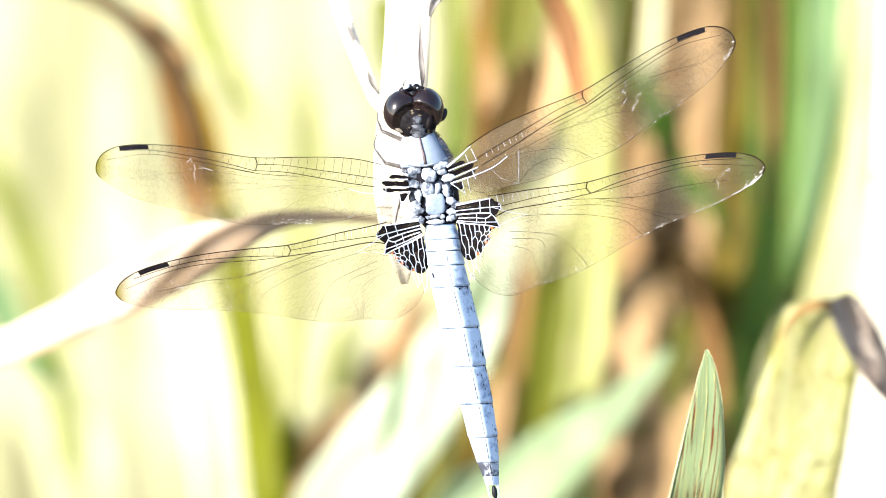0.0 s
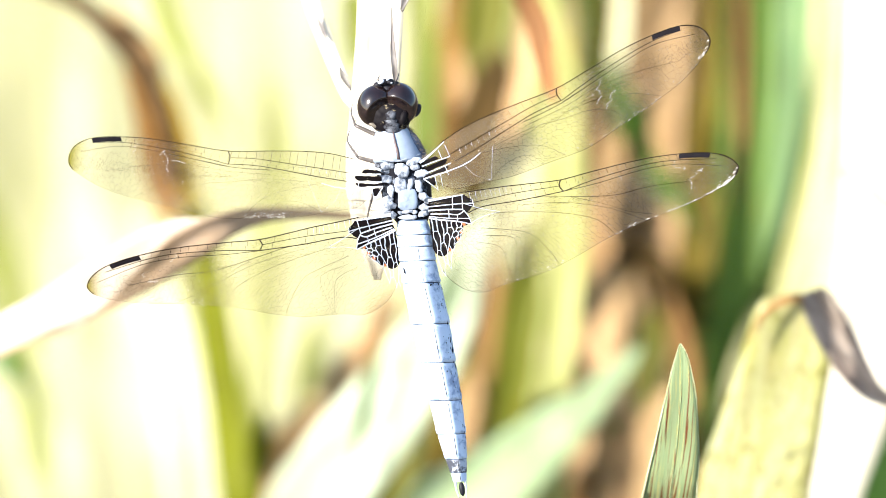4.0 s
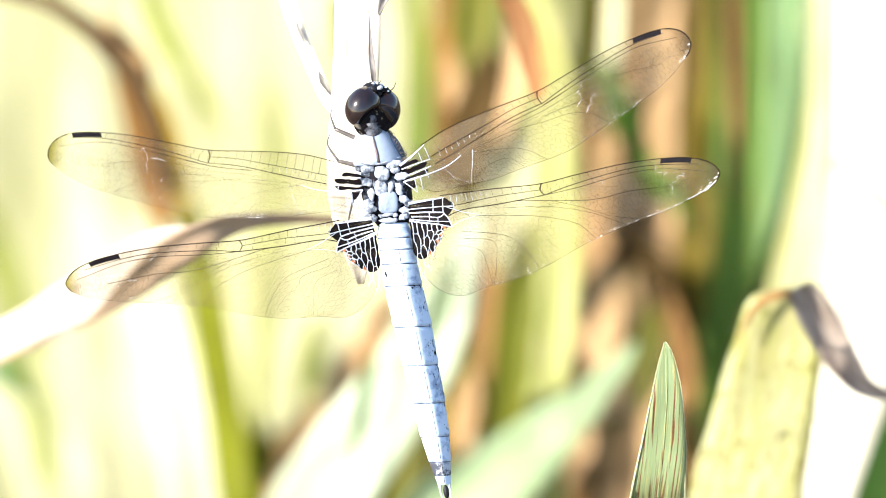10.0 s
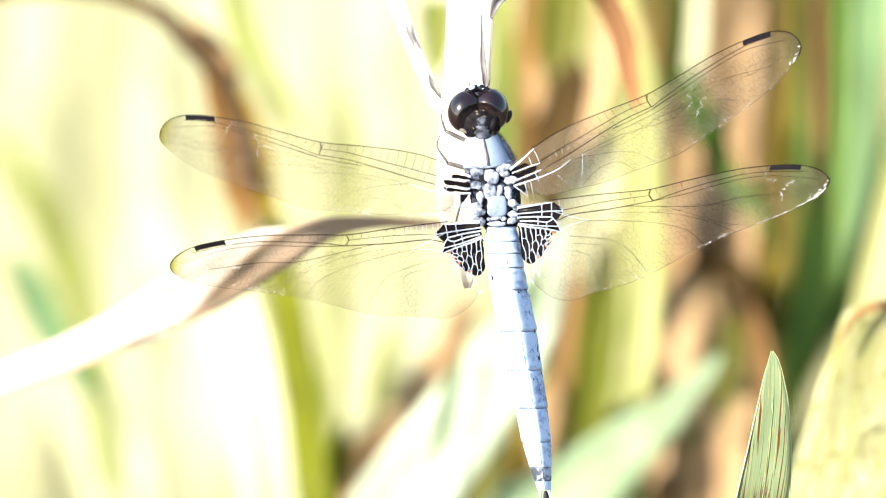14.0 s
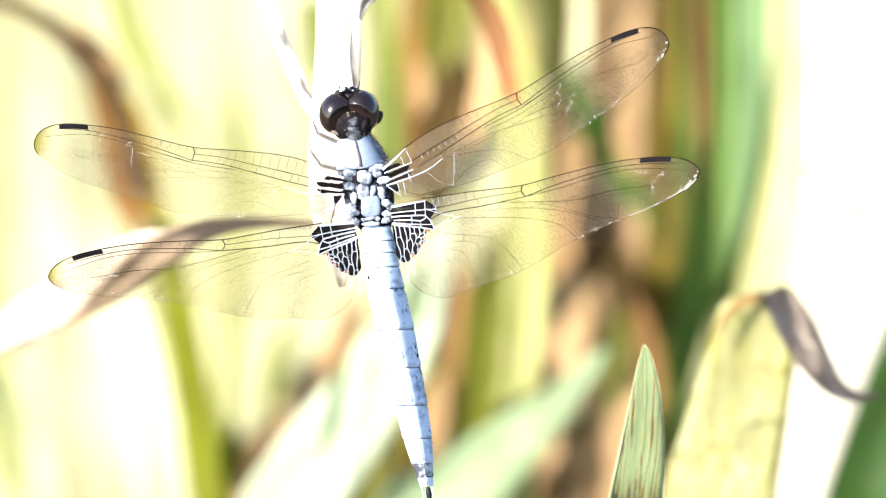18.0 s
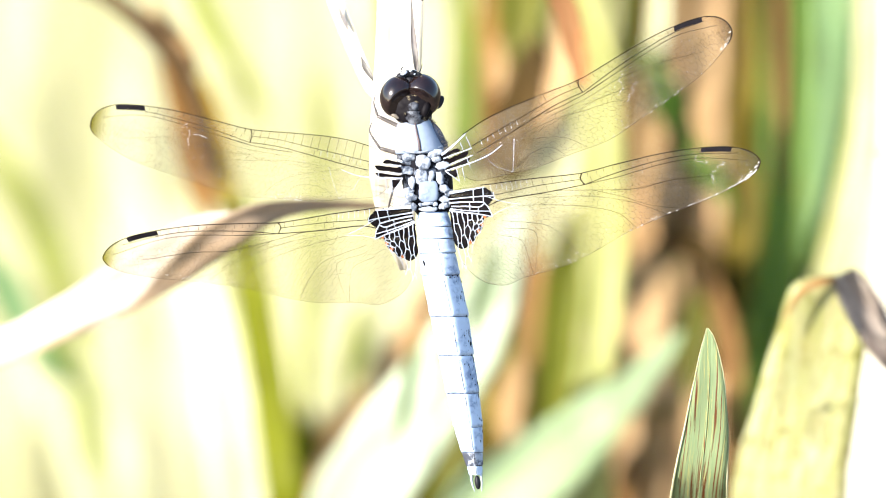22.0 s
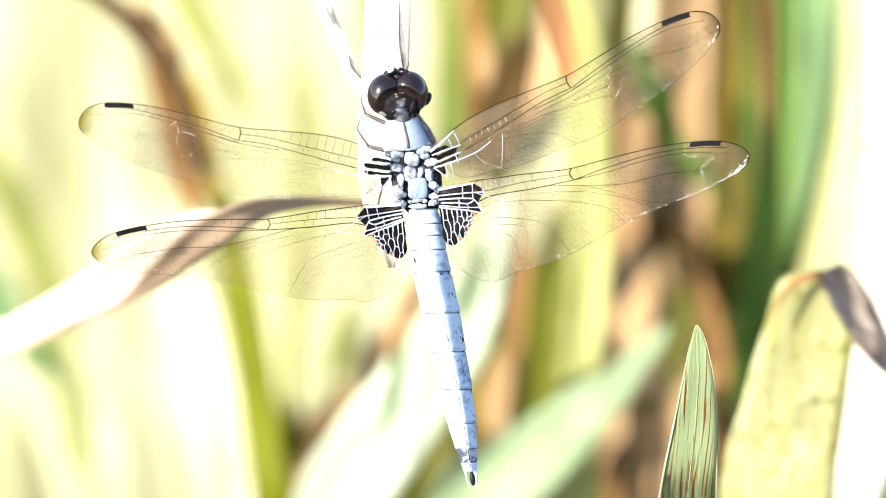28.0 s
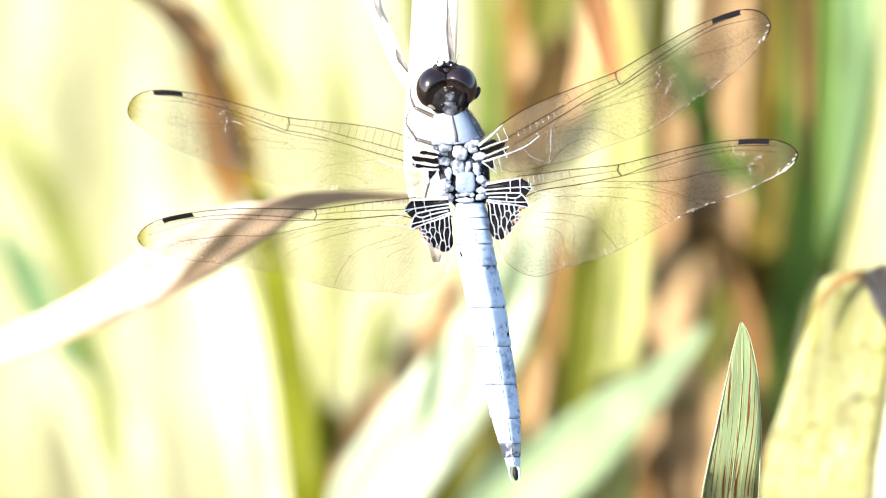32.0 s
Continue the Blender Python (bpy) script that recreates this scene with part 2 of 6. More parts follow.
NAPE = skin_mat("mottled_nape", (0.24, 0.20, 0.13), (0.005, 0.004, 0.005), 1100.0, 0.6, stops=(0.54, 0.60), spec=0.08)
SEAM = skin_mat("brown_seam", (0.10, 0.065, 0.06), (0.02, 0.015, 0.017), 1300.0, 0.5)
BUFF = skin_mat("buff_skin", (0.26, 0.23, 0.18), (0.10, 0.085, 0.065), 1500.0, 0.6)
NECK = skin_mat("grey_neck", (0.12, 0.13, 0.15), (0.012, 0.012, 0.016), 1300.0, 0.55, stops=(0.46, 0.58), spec=0.12)
REAR = skin_mat("mottled_dark_skin", (0.15, 0.17, 0.21), (0.006, 0.006, 0.009), 1400.0, 0.6, stops=(0.52, 0.62), spec=0.08)
LEG = skin_mat("leg", (0.16, 0.14, 0.125), (0.05, 0.043, 0.04), 2500.0, 0.4)
VEIN = skin_mat("vein", (0.022, 0.013, 0.007), (0.008, 0.005, 0.003), 900.0, 0.5, spec=0.08)
WHITE_VEIN = skin_mat("white_vein", (0.50, 0.55, 0.63), (0.30, 0.34, 0.40), 1500.0, 0.5)
STIGMA = skin_mat("wing_mark", (0.012, 0.010, 0.013), (0.005, 0.004, 0.005), 900.0, 0.5, spec=0.1)
PATCH = skin_mat("wing_patch", (0.005, 0.003, 0.003), (0.002, 0.0015, 0.002), 500.0, 0.6, spec=0.08)
AMBER = skin_mat("amber_edge", (0.5, 0.16, 0.03), (0.3, 0.08, 0.015), 900.0, 0.5)
CHALK = skin_mat("frayed_edge", (0.62, 0.60, 0.55), (0.34, 0.32, 0.28), 1500.0, 0.6)


def film_mat(name, tint, clear, rough=0.25, through_tint=(1, 1, 1), dust=True, fade=False, dusty_root=0.0):
    """A clear wing skin: mostly let through, dull and patchy, with specks of dust."""
    m, nodes, links = node_mat(name)
    b = nodes["Principled BSDF"]
    pos = nodes.new("ShaderNodeTexCoord").outputs["Object"]
    n = noise_tex(nodes, links, pos, 170.0, 3.0, 0.6)
    speck = noise_tex(nodes, links, pos, 3200.0, 2.0, 0.5)
    specks = ramp(nodes, links, speck, [(0.70, (0, 0, 0)), (0.76, (1, 1, 1))])
    links.new(mixed(nodes, links, specks, tint, (0.55, 0.52, 0.46)), b.inputs["Base Color"])
    b.inputs["Roughness"].default_value = rough
    b.inputs["IOR"].default_value = 1.5
    tp = nodes.new("ShaderNodeBsdfTransparent")
    tp.inputs["Color"].default_value = (*through_tint, 1)
    mr = nodes.new("ShaderNodeMapRange")
    mr.inputs["From Min"].default_value, mr.inputs["From Max"].default_value = 0.3, 0.7
    mr.inputs["To Min"].default_value, mr.inputs["To Max"].default_value = 1 - clear - 0.06, 1 - clear + 0.10
    links.new(n, mr.inputs["Value"])
    cover = nodes.new("ShaderNodeMath")
    cover.operation, cover.use_clamp = "MULTIPLY_ADD", True
    links.new(specks, cover.inputs[0])
    cover.inputs[1].default_value = 0.45 if dust else 0.0
    links.new(mr.outputs[0], cover.inputs[2])
    amount = cover.outputs[0]
    if dusty_root:
        # a greyer bloom towards the root of the wing
        xyz = nodes.new("ShaderNodeSeparateXYZ")
        links.new(pos, xyz.inputs[0])
        way = nodes.new("ShaderNodeMath")
        way.operation = "ABSOLUTE"
        links.new(xyz.outputs["X"], way.inputs[0])
        near = nodes.new("ShaderNodeMapRange")
        near.interpolation_type = "SMOOTHSTEP"
        near.inputs["From Min"].default_value, near.inputs["From Max"].default_value = 0.006, 0.013
        near.inputs["To Min"].default_value, near.inputs["To Max"].default_value = dusty_root, 0.0
        links.new(way.outputs[0], near.inputs["Value"])
        more = nodes.new("ShaderNodeMath")
        more.use_clamp = True
        links.new(amount, more.inputs[0])
        links.new(near.outputs[0], more.inputs[1])
        amount = more.outputs[0]
    if fade:
        uv = nodes.new("ShaderNodeSeparateXYZ")
        links.new(nodes.new("ShaderNodeTexCoord").outputs["UV"], uv.inputs[0])
        grow = nodes.new("ShaderNodeMath")
        grow.operation = "POWER"
        grow.inputs[1].default_value = 1.6
        links.new(uv.outputs["X"], grow.inputs[0])
        times = nodes.new("ShaderNodeMath")
        times.operation = "MULTIPLY"
        links.new(amount, times.inputs[0])
        links.new(grow.outputs[0], times.inputs[1])
        amount = times.outputs[0]
        links.new(mixed(nodes, links, grow.outputs[0], (1, 1, 1), through_tint), tp.inputs["Color"])
    mx = nodes.new("ShaderNodeMixShader")
    links.new(amount, mx.inputs[0])
    links.new(tp.outputs[0], mx.inputs[1])
    links.new(b.outputs[0], mx.inputs[2])
    bp = nodes.new("ShaderNodeBump")
    bp.inputs["Strength"].default_value, bp.inputs["Distance"].default_value = 0.4, 0.0002
    links.new(noise_tex(nodes, links, pos, 900.0, 1.0), bp.inputs["Height"])
    links.new(bp.outputs[0], b.inputs["Normal"])
    links.new(mx.outputs[0], nodes["Material Output"].inputs["Surface"])
    return m


FILM = film_mat("wing_film", (0.20, 0.17, 0.115), 0.895, through_tint=(0.97, 0.955, 0.93), dusty_root=0.07)
FILM_AMBER = film_mat("amber_film", (0.16, 0.14, 0.01), 0.75, through_tint=(0.36, 0.33, 0.02), dust=False, fade=True)
FILM_SMOKE = film_mat("smoky_film", (0.12, 0.09, 0.05), 0.70, through_tint=(0.42, 0.36, 0.28), dust=False, fade=True)


def ground_mat():
    m, nodes, links = node_mat("damp_soil")
    b = nodes["Principled BSDF"]
    pos = nodes.new("ShaderNodeTexCoord").outputs["Object"]
    n1 = noise_tex(nodes, links, pos, 60.0, 6.0, 0.65)
    n2 = noise_tex(nodes, links, pos, 4.0, 3.0)
    c = ramp(nodes, links, n1, [(0.3, (0.05, 0.035, 0.022)), (0.7, (0.20, 0.13, 0.08))])
    c = mixed(nodes, links, n2, c, (0.10, 0.08, 0.045))
    links.new(c, b.inputs["Base Color"])
    b.inputs["Roughness"].default_value = 0.9
    bp = nodes.new("ShaderNodeBump")
    bp.inputs["Strength"].default_value, bp.inputs["Distance"].default_value = 0.8, 0.01
    links.new(n1, bp.inputs["Height"])
    links.new(bp.outputs[0], b.inputs["Normal"])
    return m


# ---- mesh helpers ----
def mesh_of(name, verts, faces, material, uvs=None, smooth=True):
    me = bpy.data.meshes.new(name)
    me.from_pydata([tuple(v) for v in verts], [], faces)
    if uvs is not None:
        layer = me.uv_layers.new(name="UVMap")
        idx = np.empty(len(me.loops), dtype=np.int32)
        me.loops.foreach_get("vertex_index", idx)
        layer.data.foreach_set("uv", np.asarray(uvs, dtype=np.float32)[idx].ravel())
    if smooth:
        me.polygons.foreach_set("use_smooth", [True] * len(me.polygons))
    me.materials.append(material)
    me.update()
    return me


def part(name, me, parent, label=""):
    ob = new(name, me)
    ob.parent = parent
    if label:
        tagged(ob, label)
    return ob


def thing(name, m, label, category, group="", kind=""):
    ob = new(name)
    ob.empty_display_size = 0.01
    ob.matrix_world = m
    return tagged(ob, label, category, group, kind)


def catmull(pts, n):
    """A smooth line through points of any dimension, n samples, even with uneven gaps."""
    p = np.asarray(pts, dtype=float)
    p = np.vstack([2 * p[0] - p[1], p, 2 * p[-1] - p[-2]])
    k = np.concatenate([[0], np.cumsum(np.sqrt(np.linalg.norm(np.diff(p, axis=0), axis=1) + 1e-9))])
    out = []
    for s in np.linspace(k[1], k[-2] - 1e-7, n):
        i = min(max(int(np.searchsorted(k, s, side="right")) - 1, 1), len(p) - 3)
        t0, t1, t2, t3 = k[i - 1:i + 3]
        a1 = (t1 - s) / (t1 - t0) * p[i - 1] + (s - t0) / (t1 - t0) * p[i]
        a2 = (t2 - s) / (t2 - t1) * p[i] + (s - t1) / (t2 - t1) * p[i + 1]
        a3 = (t3 - s) / (t3 - t2) * p[i + 1] + (s - t2) / (t3 - t2) * p[i + 2]
        b1 = (t2 - s) / (t2 - t0) * a1 + (s - t0) / (t2 - t0) * a2
        b2 = (t3 - s) / (t3 - t1) * a2 + (s - t1) / (t3 - t1) * a3
        out.append((t2 - s) / (t2 - t1) * b1 + (s - t1) / (t2 - t1) * b2)
    return np.array(out)


def tube(line, radii, sides=8, cap=True):
    """Verts and faces of a round rod along a line."""
    line = np.asarray(line, dtype=float)
    radii = np.broadcast_to(np.asarray(radii, dtype=float), (len(line),))
    tang = np.gradient(line, axis=0)
    tang /= np.linalg.norm(tang, axis=1)[:, None] + 1e-12
    ref = np.array([0.0, 0.0, 1.0]) if abs(tang[:, 2]).mean() < 0.85 else np.array([1.0, 0.0, 0.0])
    verts, faces = [], []
    for p, t, r in zip(line, tang, radii):
        s = np.cross(t, ref)
        s /= np.linalg.norm(s)
        u = np.cross(s, t)
        for k in range(sides):
            a = 2 * math.pi * k / sides
            verts.append(p + r * (math.cos(a) * s + math.sin(a) * u))
    n = len(line)
    for i in range(n - 1):
        for k in range(sides):
            q = (k + 1) % sides
            faces.append((i * sides + k, i * sides + q, (i + 1) * sides + q, (i + 1) * sides + k))
    if cap:
        faces.append(tuple(range(sides))[::-1])
        faces.append(tuple((n - 1) * sides + k for k in range(sides)))
    return verts, faces


def joined(pieces):
    verts, faces = [], []
    for v, f in pieces:
        o = len(verts)
        verts.extend(v)
        faces.extend(tuple(i + o for i in q) for q in f)
    return verts, faces


def ball(c, r, rings=10, seg=16, turn=0.0):
    """An ellipsoid; turn spins it in the x-y plane, degrees."""
    ca, sa = math.cos(radians(turn)), math.sin(radians(turn))
    verts, faces = [], []
    for i in range(rings + 1):
        th = math.pi * i / rings
        for k in range(seg):
            ph = 2 * math.pi * k / seg
            x, y, z = r[0] * math.sin(th) * math.cos(ph), r[1] * math.sin(th) * math.sin(ph), r[2] * math.cos(th)
            verts.append((c[0] + x * ca - y * sa, c[1] + x * sa + y * ca, c[2] + z))
    for i in range(rings):
        for k in range(seg):
            q = (k + 1) % seg
            faces.append((i * seg + k, (i + 1) * seg + k, (i + 1) * seg + q, i * seg + q))
    return verts, faces


def scaled(v, k=MM):
    return [tuple(np.asarray(p) * k) for p in v]


# ---- ground ----
gv, gf = [], []
steps = [-600, -120, -30, -8, -3, -1.5, -0.8, -0.4, 0, 0.3, 0.6, 0.9, 1.2, 1.6, 2.2, 3, 5, 8, 16, 40, 120, 600]
for gy in steps:
    for gx in steps:
        gv.append((gx, gy, -0.004 + (0.012 * noise.noise((gx * 3, gy * 3, 0)) if abs(gx) < 4 and abs(gy) < 4 else 0)))
gn = len(steps)
for i in range(gn - 1):
    for j in range(gn - 1):
        gf.append((i * gn + j, i * gn + j + 1, (i + 1) * gn + j + 1, (i + 1) * gn + j))
ground = tagged(new("ground", mesh_of("ground", gv, gf, ground_mat())), "damp brown soil under the reeds", "ground", kind="structure")

# ---- reeds ----
FI = F.inverted()


def to_ground(pts, lean=(0.0, 0.0)):
    """Carries a blade on from its last point down to the soil. Points: x, y, z, width in mm of the tilted frame."""
    x, y, z, w = pts[-1]
    p = F @ Vector((x * MM, y * MM, z * MM))
    if p.z < 0.03:
        return list(pts)
    out = list(pts)
    for k, wk in ((0.35, 1.0), (0.7, 0.95), (1.0, 0.7)):
        q = Vector((p.x + lean[0] * MM * k, p.y + lean[1] * MM * k, p.z * (1 - k) - 0.006 * (k == 1)))
        r = FI @ q
        out.append((r.x / MM, r.y / MM, r.z / MM, w * wk))
    return out


def blade_mesh(name, pts, kind, turn=0.0, keel=0.18, n=40, thick=0.35, wave=0.0, seed=0):
    """A long leaf with a shallow keel and real thickness, given from its tip down."""
    line = catmull(pts, n)
    c, w = line[:, :3], np.maximum(line[:, 3], 0.15)
    tang = np.gradient(c, axis=0)
    tang /= np.linalg.norm(tang, axis=1)[:, None]
    length = np.concatenate([[0], np.cumsum(np.linalg.norm(np.diff(c, axis=0), axis=1))])
    across = np.linspace(-1, 1, 7)
    verts, uvs = [], []
    for layer in (0, 1):
        for i in range(n):
            s = np.cross(tang[i], (0, 0, 1.0))
            s /= np.linalg.norm(s) + 1e-9
            nz = np.cross(s, tang[i])
            a = radians(float(np.interp(i / (n - 1), np.linspace(0, 1, len(turn)), turn)) if isinstance(turn, tuple) else turn)
            s2 = s * math.cos(a) + nz * math.sin(a)
            n2 = -s * math.sin(a) + nz * math.cos(a)
            for u in across:
                wob = wave * w[i] * noise.noise((u * 1.3 + seed, length[i] * 0.05, seed * 3.1))
                edge = 1 + 0.05 * noise.noise((seed, length[i] * 0.12, u))
                p = c[i] + s2 * (u * w[i] / 2 * edge) + n2 * (keel * w[i] * (abs(u) - 0.5) + wob - layer * thick * (1 - 0.7 * abs(u) ** 3))
                verts.append(p * MM)
                uvs.append((u * w[i] / 2 + seed * 17.0, length[i]))
    m = len(across)
    faces = []
    o = n * m
    for i in range(n - 1):
        for k in range(m - 1):
            a, b, d, e = i * m + k, i * m + k + 1, (i + 1) * m + k + 1, (i + 1) * m + k
            faces += [(a, e, d, b), (o + a, o + b, o + d, o + e)]
        for k in (0, m - 1):
            a, e = i * m + k, (i + 1) * m + k
            faces.append((a, o + a, o + e, e) if k == 0 else (a, e, o + e, o + a))
    for i in (0, n - 1):
        for k in range(m - 1):
            a, b = i * m + k, i * m + k + 1
            faces.append((a, b, o + b, o + a) if i == 0 else (a, o + a, o + b, b))
    return mesh_of(name, verts, faces, LEAF[kind], uvs)


seeds = iter(range(1, 5000))
RIBBED = ("near", "teal", "teal2", "teal3", "green", "white2")


def midrib_mesh(pts, kind, turn, keel, n=56, side=0):
    """The raised rib along the middle of a blade, or with side -1 or 1 the pale margin along an edge."""
    line = catmull(pts, n)
    c, w = line[:, :3], np.maximum(line[:, 3], 0.15)
    tang = np.gradient(c, axis=0)
    tang /= np.linalg.norm(tang, axis=1)[:, None]
    mid = []
    for i in range(n):
        s = np.cross(tang[i], (0, 0, 1.0))
        s /= np.linalg.norm(s) + 1e-9
        nz = np.cross(s, tang[i])
        a = radians(float(np.interp(i / (n - 1), np.linspace(0, 1, len(turn)), turn)) if isinstance(turn, tuple) else turn)
        mid.append(c[i] + (-s * math.sin(a) + nz * math.cos(a)) * (0.02 + keel * w[i] * (abs(side) - 0.5)) + (s * math.cos(a) + nz * math.sin(a)) * side * w[i] * 0.495)
    v, f = tube(mid, np.clip(w * 0.02, 0.03, 0.12), 6, True)
    return mesh_of("midrib", scaled(v), f, LEAF[kind], [(q[0], q[1]) for q in v])


grown = []


def leaf(kind, pts, turn, keel, lean, note):
    """A blade of the next plant, from its tip down: kind, points (x, y, z, width), turn, keel, lean at the foot, label."""
    grown.append((kind, pts, turn, keel, lean, note))


def plant(name, label, category="reed", group="reeds"):
    """A plant: an empty at its foot, and the leaves grown for it."""
    foot = None
    made, ribs = [], []
    for kind, pts, turn, keel, lean, note in grown:
        full = to_ground(pts, lean) if lean else list(pts)
        if foot is None:
            foot = F @ Vector((full[-1][0] * MM, full[-1][1] * MM, full[-1][2] * MM))
        made.append((blade_mesh("leaf", full, kind, turn, keel, n=56, wave=0.05, seed=next(seeds)), note, kind))
        ribs.append(midrib_mesh(full, kind, turn, keel) if kind in RIBBED else None)
    root = thing(name, Matrix.Translation((foot.x, foot.y, 0)), label, category, group)
    for (me, note, kind_of), rib in zip(made, ribs):
        blade = part("leaf", me, root, note)
        for q in (me, rib) if rib else (me,):
            q.transform(Matrix.Translation((-foot.x, -foot.y, 0)) @ F)
        if rib:
            part("midrib", rib, blade)
        if kind_of == "near":
            for side in (-1, 1):
                q = midrib_mesh(full, "white2", turn, keel, side=side)
                q.transform(Matrix.Translation((-foot.x, -foot.y, 0)) @ F)
                part("margin", q, blade, "pale margin of the blade")
    grown.clear()
    return root

leaf("white", [(-1.1, -5.6, -11.0, 0.8), (-1.3, -2.6, -10.0, 3.0), (-2.0, 2.8, -9.0, 5.2), (-2.0, 9.5, -8.0, 5.9), (-1.6, 16.2, -8.0, 5.6), (-1.2, 22.9, -8.0, 5.6), (-1.0, 29.6, -8.0, 5.6), (-0.6, 39.0, -8.0, 6.0), (0.4, 57.9, -10.0, 6.0), (1.1, 73.0, -16.0, 6.1), (1.1, 87.8, -60.0, 6.3), (-1.0, 96.7, -160.0, 5.9), (-4.5, 89.7, -340.0, 5.0), (-6.0, 38.5, -430.0, 4.9)], 0, 0.12, (-10, 30), 'bleached flat blade')
leaf("white", [(-4.0, 14.7, -12.0, 0.5), (-4.8, 16.2, -13.0, 1.5), (-6.1, 19.1, -15.0, 1.8), (-7.6, 22.7, -18.0, 1.8), (-9.1, 26.5, -22.0, 1.8), (-10.3, 30.0, -26.0, 1.8), (-12.6, 35.6, -34.0, 1.6), (-15.4, 42.1, -46.0, 1.4)], 0, 0.15, None, 'thin bleached side leaf')
leaf("sheath", [(-5.9, 19.9, -12.0, 0.1), (-5.4, 18.6, -11.0, 0.7), (-4.7, 17.5, -10.0, 0.5), (-4.0, 16.5, -10.0, 0.2)], 0, 0.2, None, 'dark torn joint')
leaf("sheath", [(-8.8, 26.3, -20.0, 0.1), (-8.3, 24.8, -19.0, 0.5), (-7.6, 23.2, -17.0, 0.2)], 0, 0.2, None, 'dark fleck')
leaf("sheath", [(0.9, 17.3, -5.0, 0.3), (0.7, 19.5, -4.0, 0.7), (0.5, 21.5, -4.0, 0.7), (0.4, 24.2, -4.0, 0.3), (0.3, 26.8, -4.0, 0.1)], 0, 0.3, None, 'grey torn sheath')
leaf("sheath", [(1.5, 26.5, -5.0, 0.4), (2.1, 28.1, -6.0, 1.1), (3.4, 29.3, -8.0, 1.1), (5.8, 30.4, -10.0, 0.7), (8.5, 32.4, -12.0, 0.3)], 20, 0.3, None, 'grey curled sheath')
leaf("bent", [(-70.1, -22.7, -94.0, 3.1), (-62.8, -19.0, -90.0, 3.3), (-55.5, -16.0, -86.0, 3.7), (-48.3, -13.1, -82.0, 4.4), (-41.1, -9.8, -77.0, 5.9), (-34.0, -5.8, -73.0, 6.7), (-28.2, -2.3, -64.0, 6.4), (-24.6, -0.2, -58.0, 4.3), (-21.8, 1.2, -54.0, 0.7)], (5, 5, 5, 0, -5, -12, -16), 0.06, None, 'bleached side blade bent over')
# brown strip stands in for the bent blade's underside in shade
leaf("drab", [(-58.4, -19.2, -86.0, 0.2), (-52.6, -17.2, -84.0, 0.6), (-47.5, -15.0, -80.0, 0.9), (-42.5, -12.7, -77.0, 0.8), (-37.5, -10.5, -73.0, 0.4)], 0, 0.1, None, 'brown strip for the shaded underside at the lower edge')
leaf("drab", [(-38.2, -11.5, -74.0, 0.3), (-33.9, -8.8, -70.0, 1.8), (-29.5, -5.5, -62.0, 3.9), (-24.5, -1.6, -53.0, 5.0), (-20.5, 0.6, -52.0, 4.1), (-15.7, 2.0, -55.0, 2.6), (-10.3, 2.3, -58.0, 1.7), (-4.7, 2.1, -60.0, 1.4), (-1.2, 2.2, -60.0, 1.1)], (-20, -30, -40, -45), 0.1, None, 'drab twisted neck of the side blade')
plant("dead_reed", "bleached dead reed that the dragonfly perches on")

leaf("pale", [(17.2, 49.5, -170.0, 2.5), (19.6, 33.0, -170.0, 3.1), (20.0, 30.1, -170.0, 3.4), (21.6, 24.1, -170.0, 3.7), (22.6, 18.9, -170.0, 4.1), (22.4, 12.9, -170.0, 5.6), (22.2, 5.4, -170.0, 6.6), (22.5, -2.0, -170.0, 6.6), (22.2, -9.5, -170.0, 5.2), (21.4, -16.9, -170.0, 5.2), (20.6, -24.4, -170.0, 6.0), (20.2, -37.8, -170.0, 6.3)], -10, 0.2, (20, 30), '')
leaf("pale2", [(15.1, 16.1, -186.0, 0.9), (16.3, 11.6, -186.0, 6.4), (16.9, 6.3, -186.0, 9.0), (16.2, 1.0, -186.0, 7.5), (15.7, -3.5, -186.0, 4.5), (15.3, -7.3, -186.0, 0.9)], -14, 0.1, (-10, 40), '')
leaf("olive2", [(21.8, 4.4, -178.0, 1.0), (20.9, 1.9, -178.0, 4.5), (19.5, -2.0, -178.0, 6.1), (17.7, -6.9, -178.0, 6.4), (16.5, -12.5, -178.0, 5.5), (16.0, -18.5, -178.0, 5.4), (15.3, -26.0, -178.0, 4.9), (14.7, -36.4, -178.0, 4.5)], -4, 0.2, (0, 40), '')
plant("yellow_reed", "pale yellow-green reed clump")

leaf("rust", [(19.9, 17.1, -90.0, 0.4), (19.6, 19.4, -90.0, 2.3), (19.1, 22.6, -90.0, 3.1), (18.4, 26.1, -90.0, 3.4), (16.7, 29.9, -90.0, 3.1), (14.0, 34.3, -86.0, 2.5), (11.5, 48.9, -86.0, 2.1), (11.1, 61.1, -88.0, 2.1), (12.1, 65.7, -130.0, 2.2), (13.0, 62.2, -190.0, 2.3), (12.8, 26.2, -215.0, 2.3)], 22, 0.2, (20, 30), 'curled tan dead tip')
leaf("orange", [(20.2, 16.5, -88.0, 0.3), (20.4, 18.5, -88.0, 1.0), (20.3, 20.8, -88.0, 1.0), (19.9, 22.9, -88.0, 0.7), (19.7, 24.3, -88.0, 0.2)], 15, 0.2, None, 'rusty rim of the curl')
plant("rusty_reed", "rusty brown dead reed blade curling over")

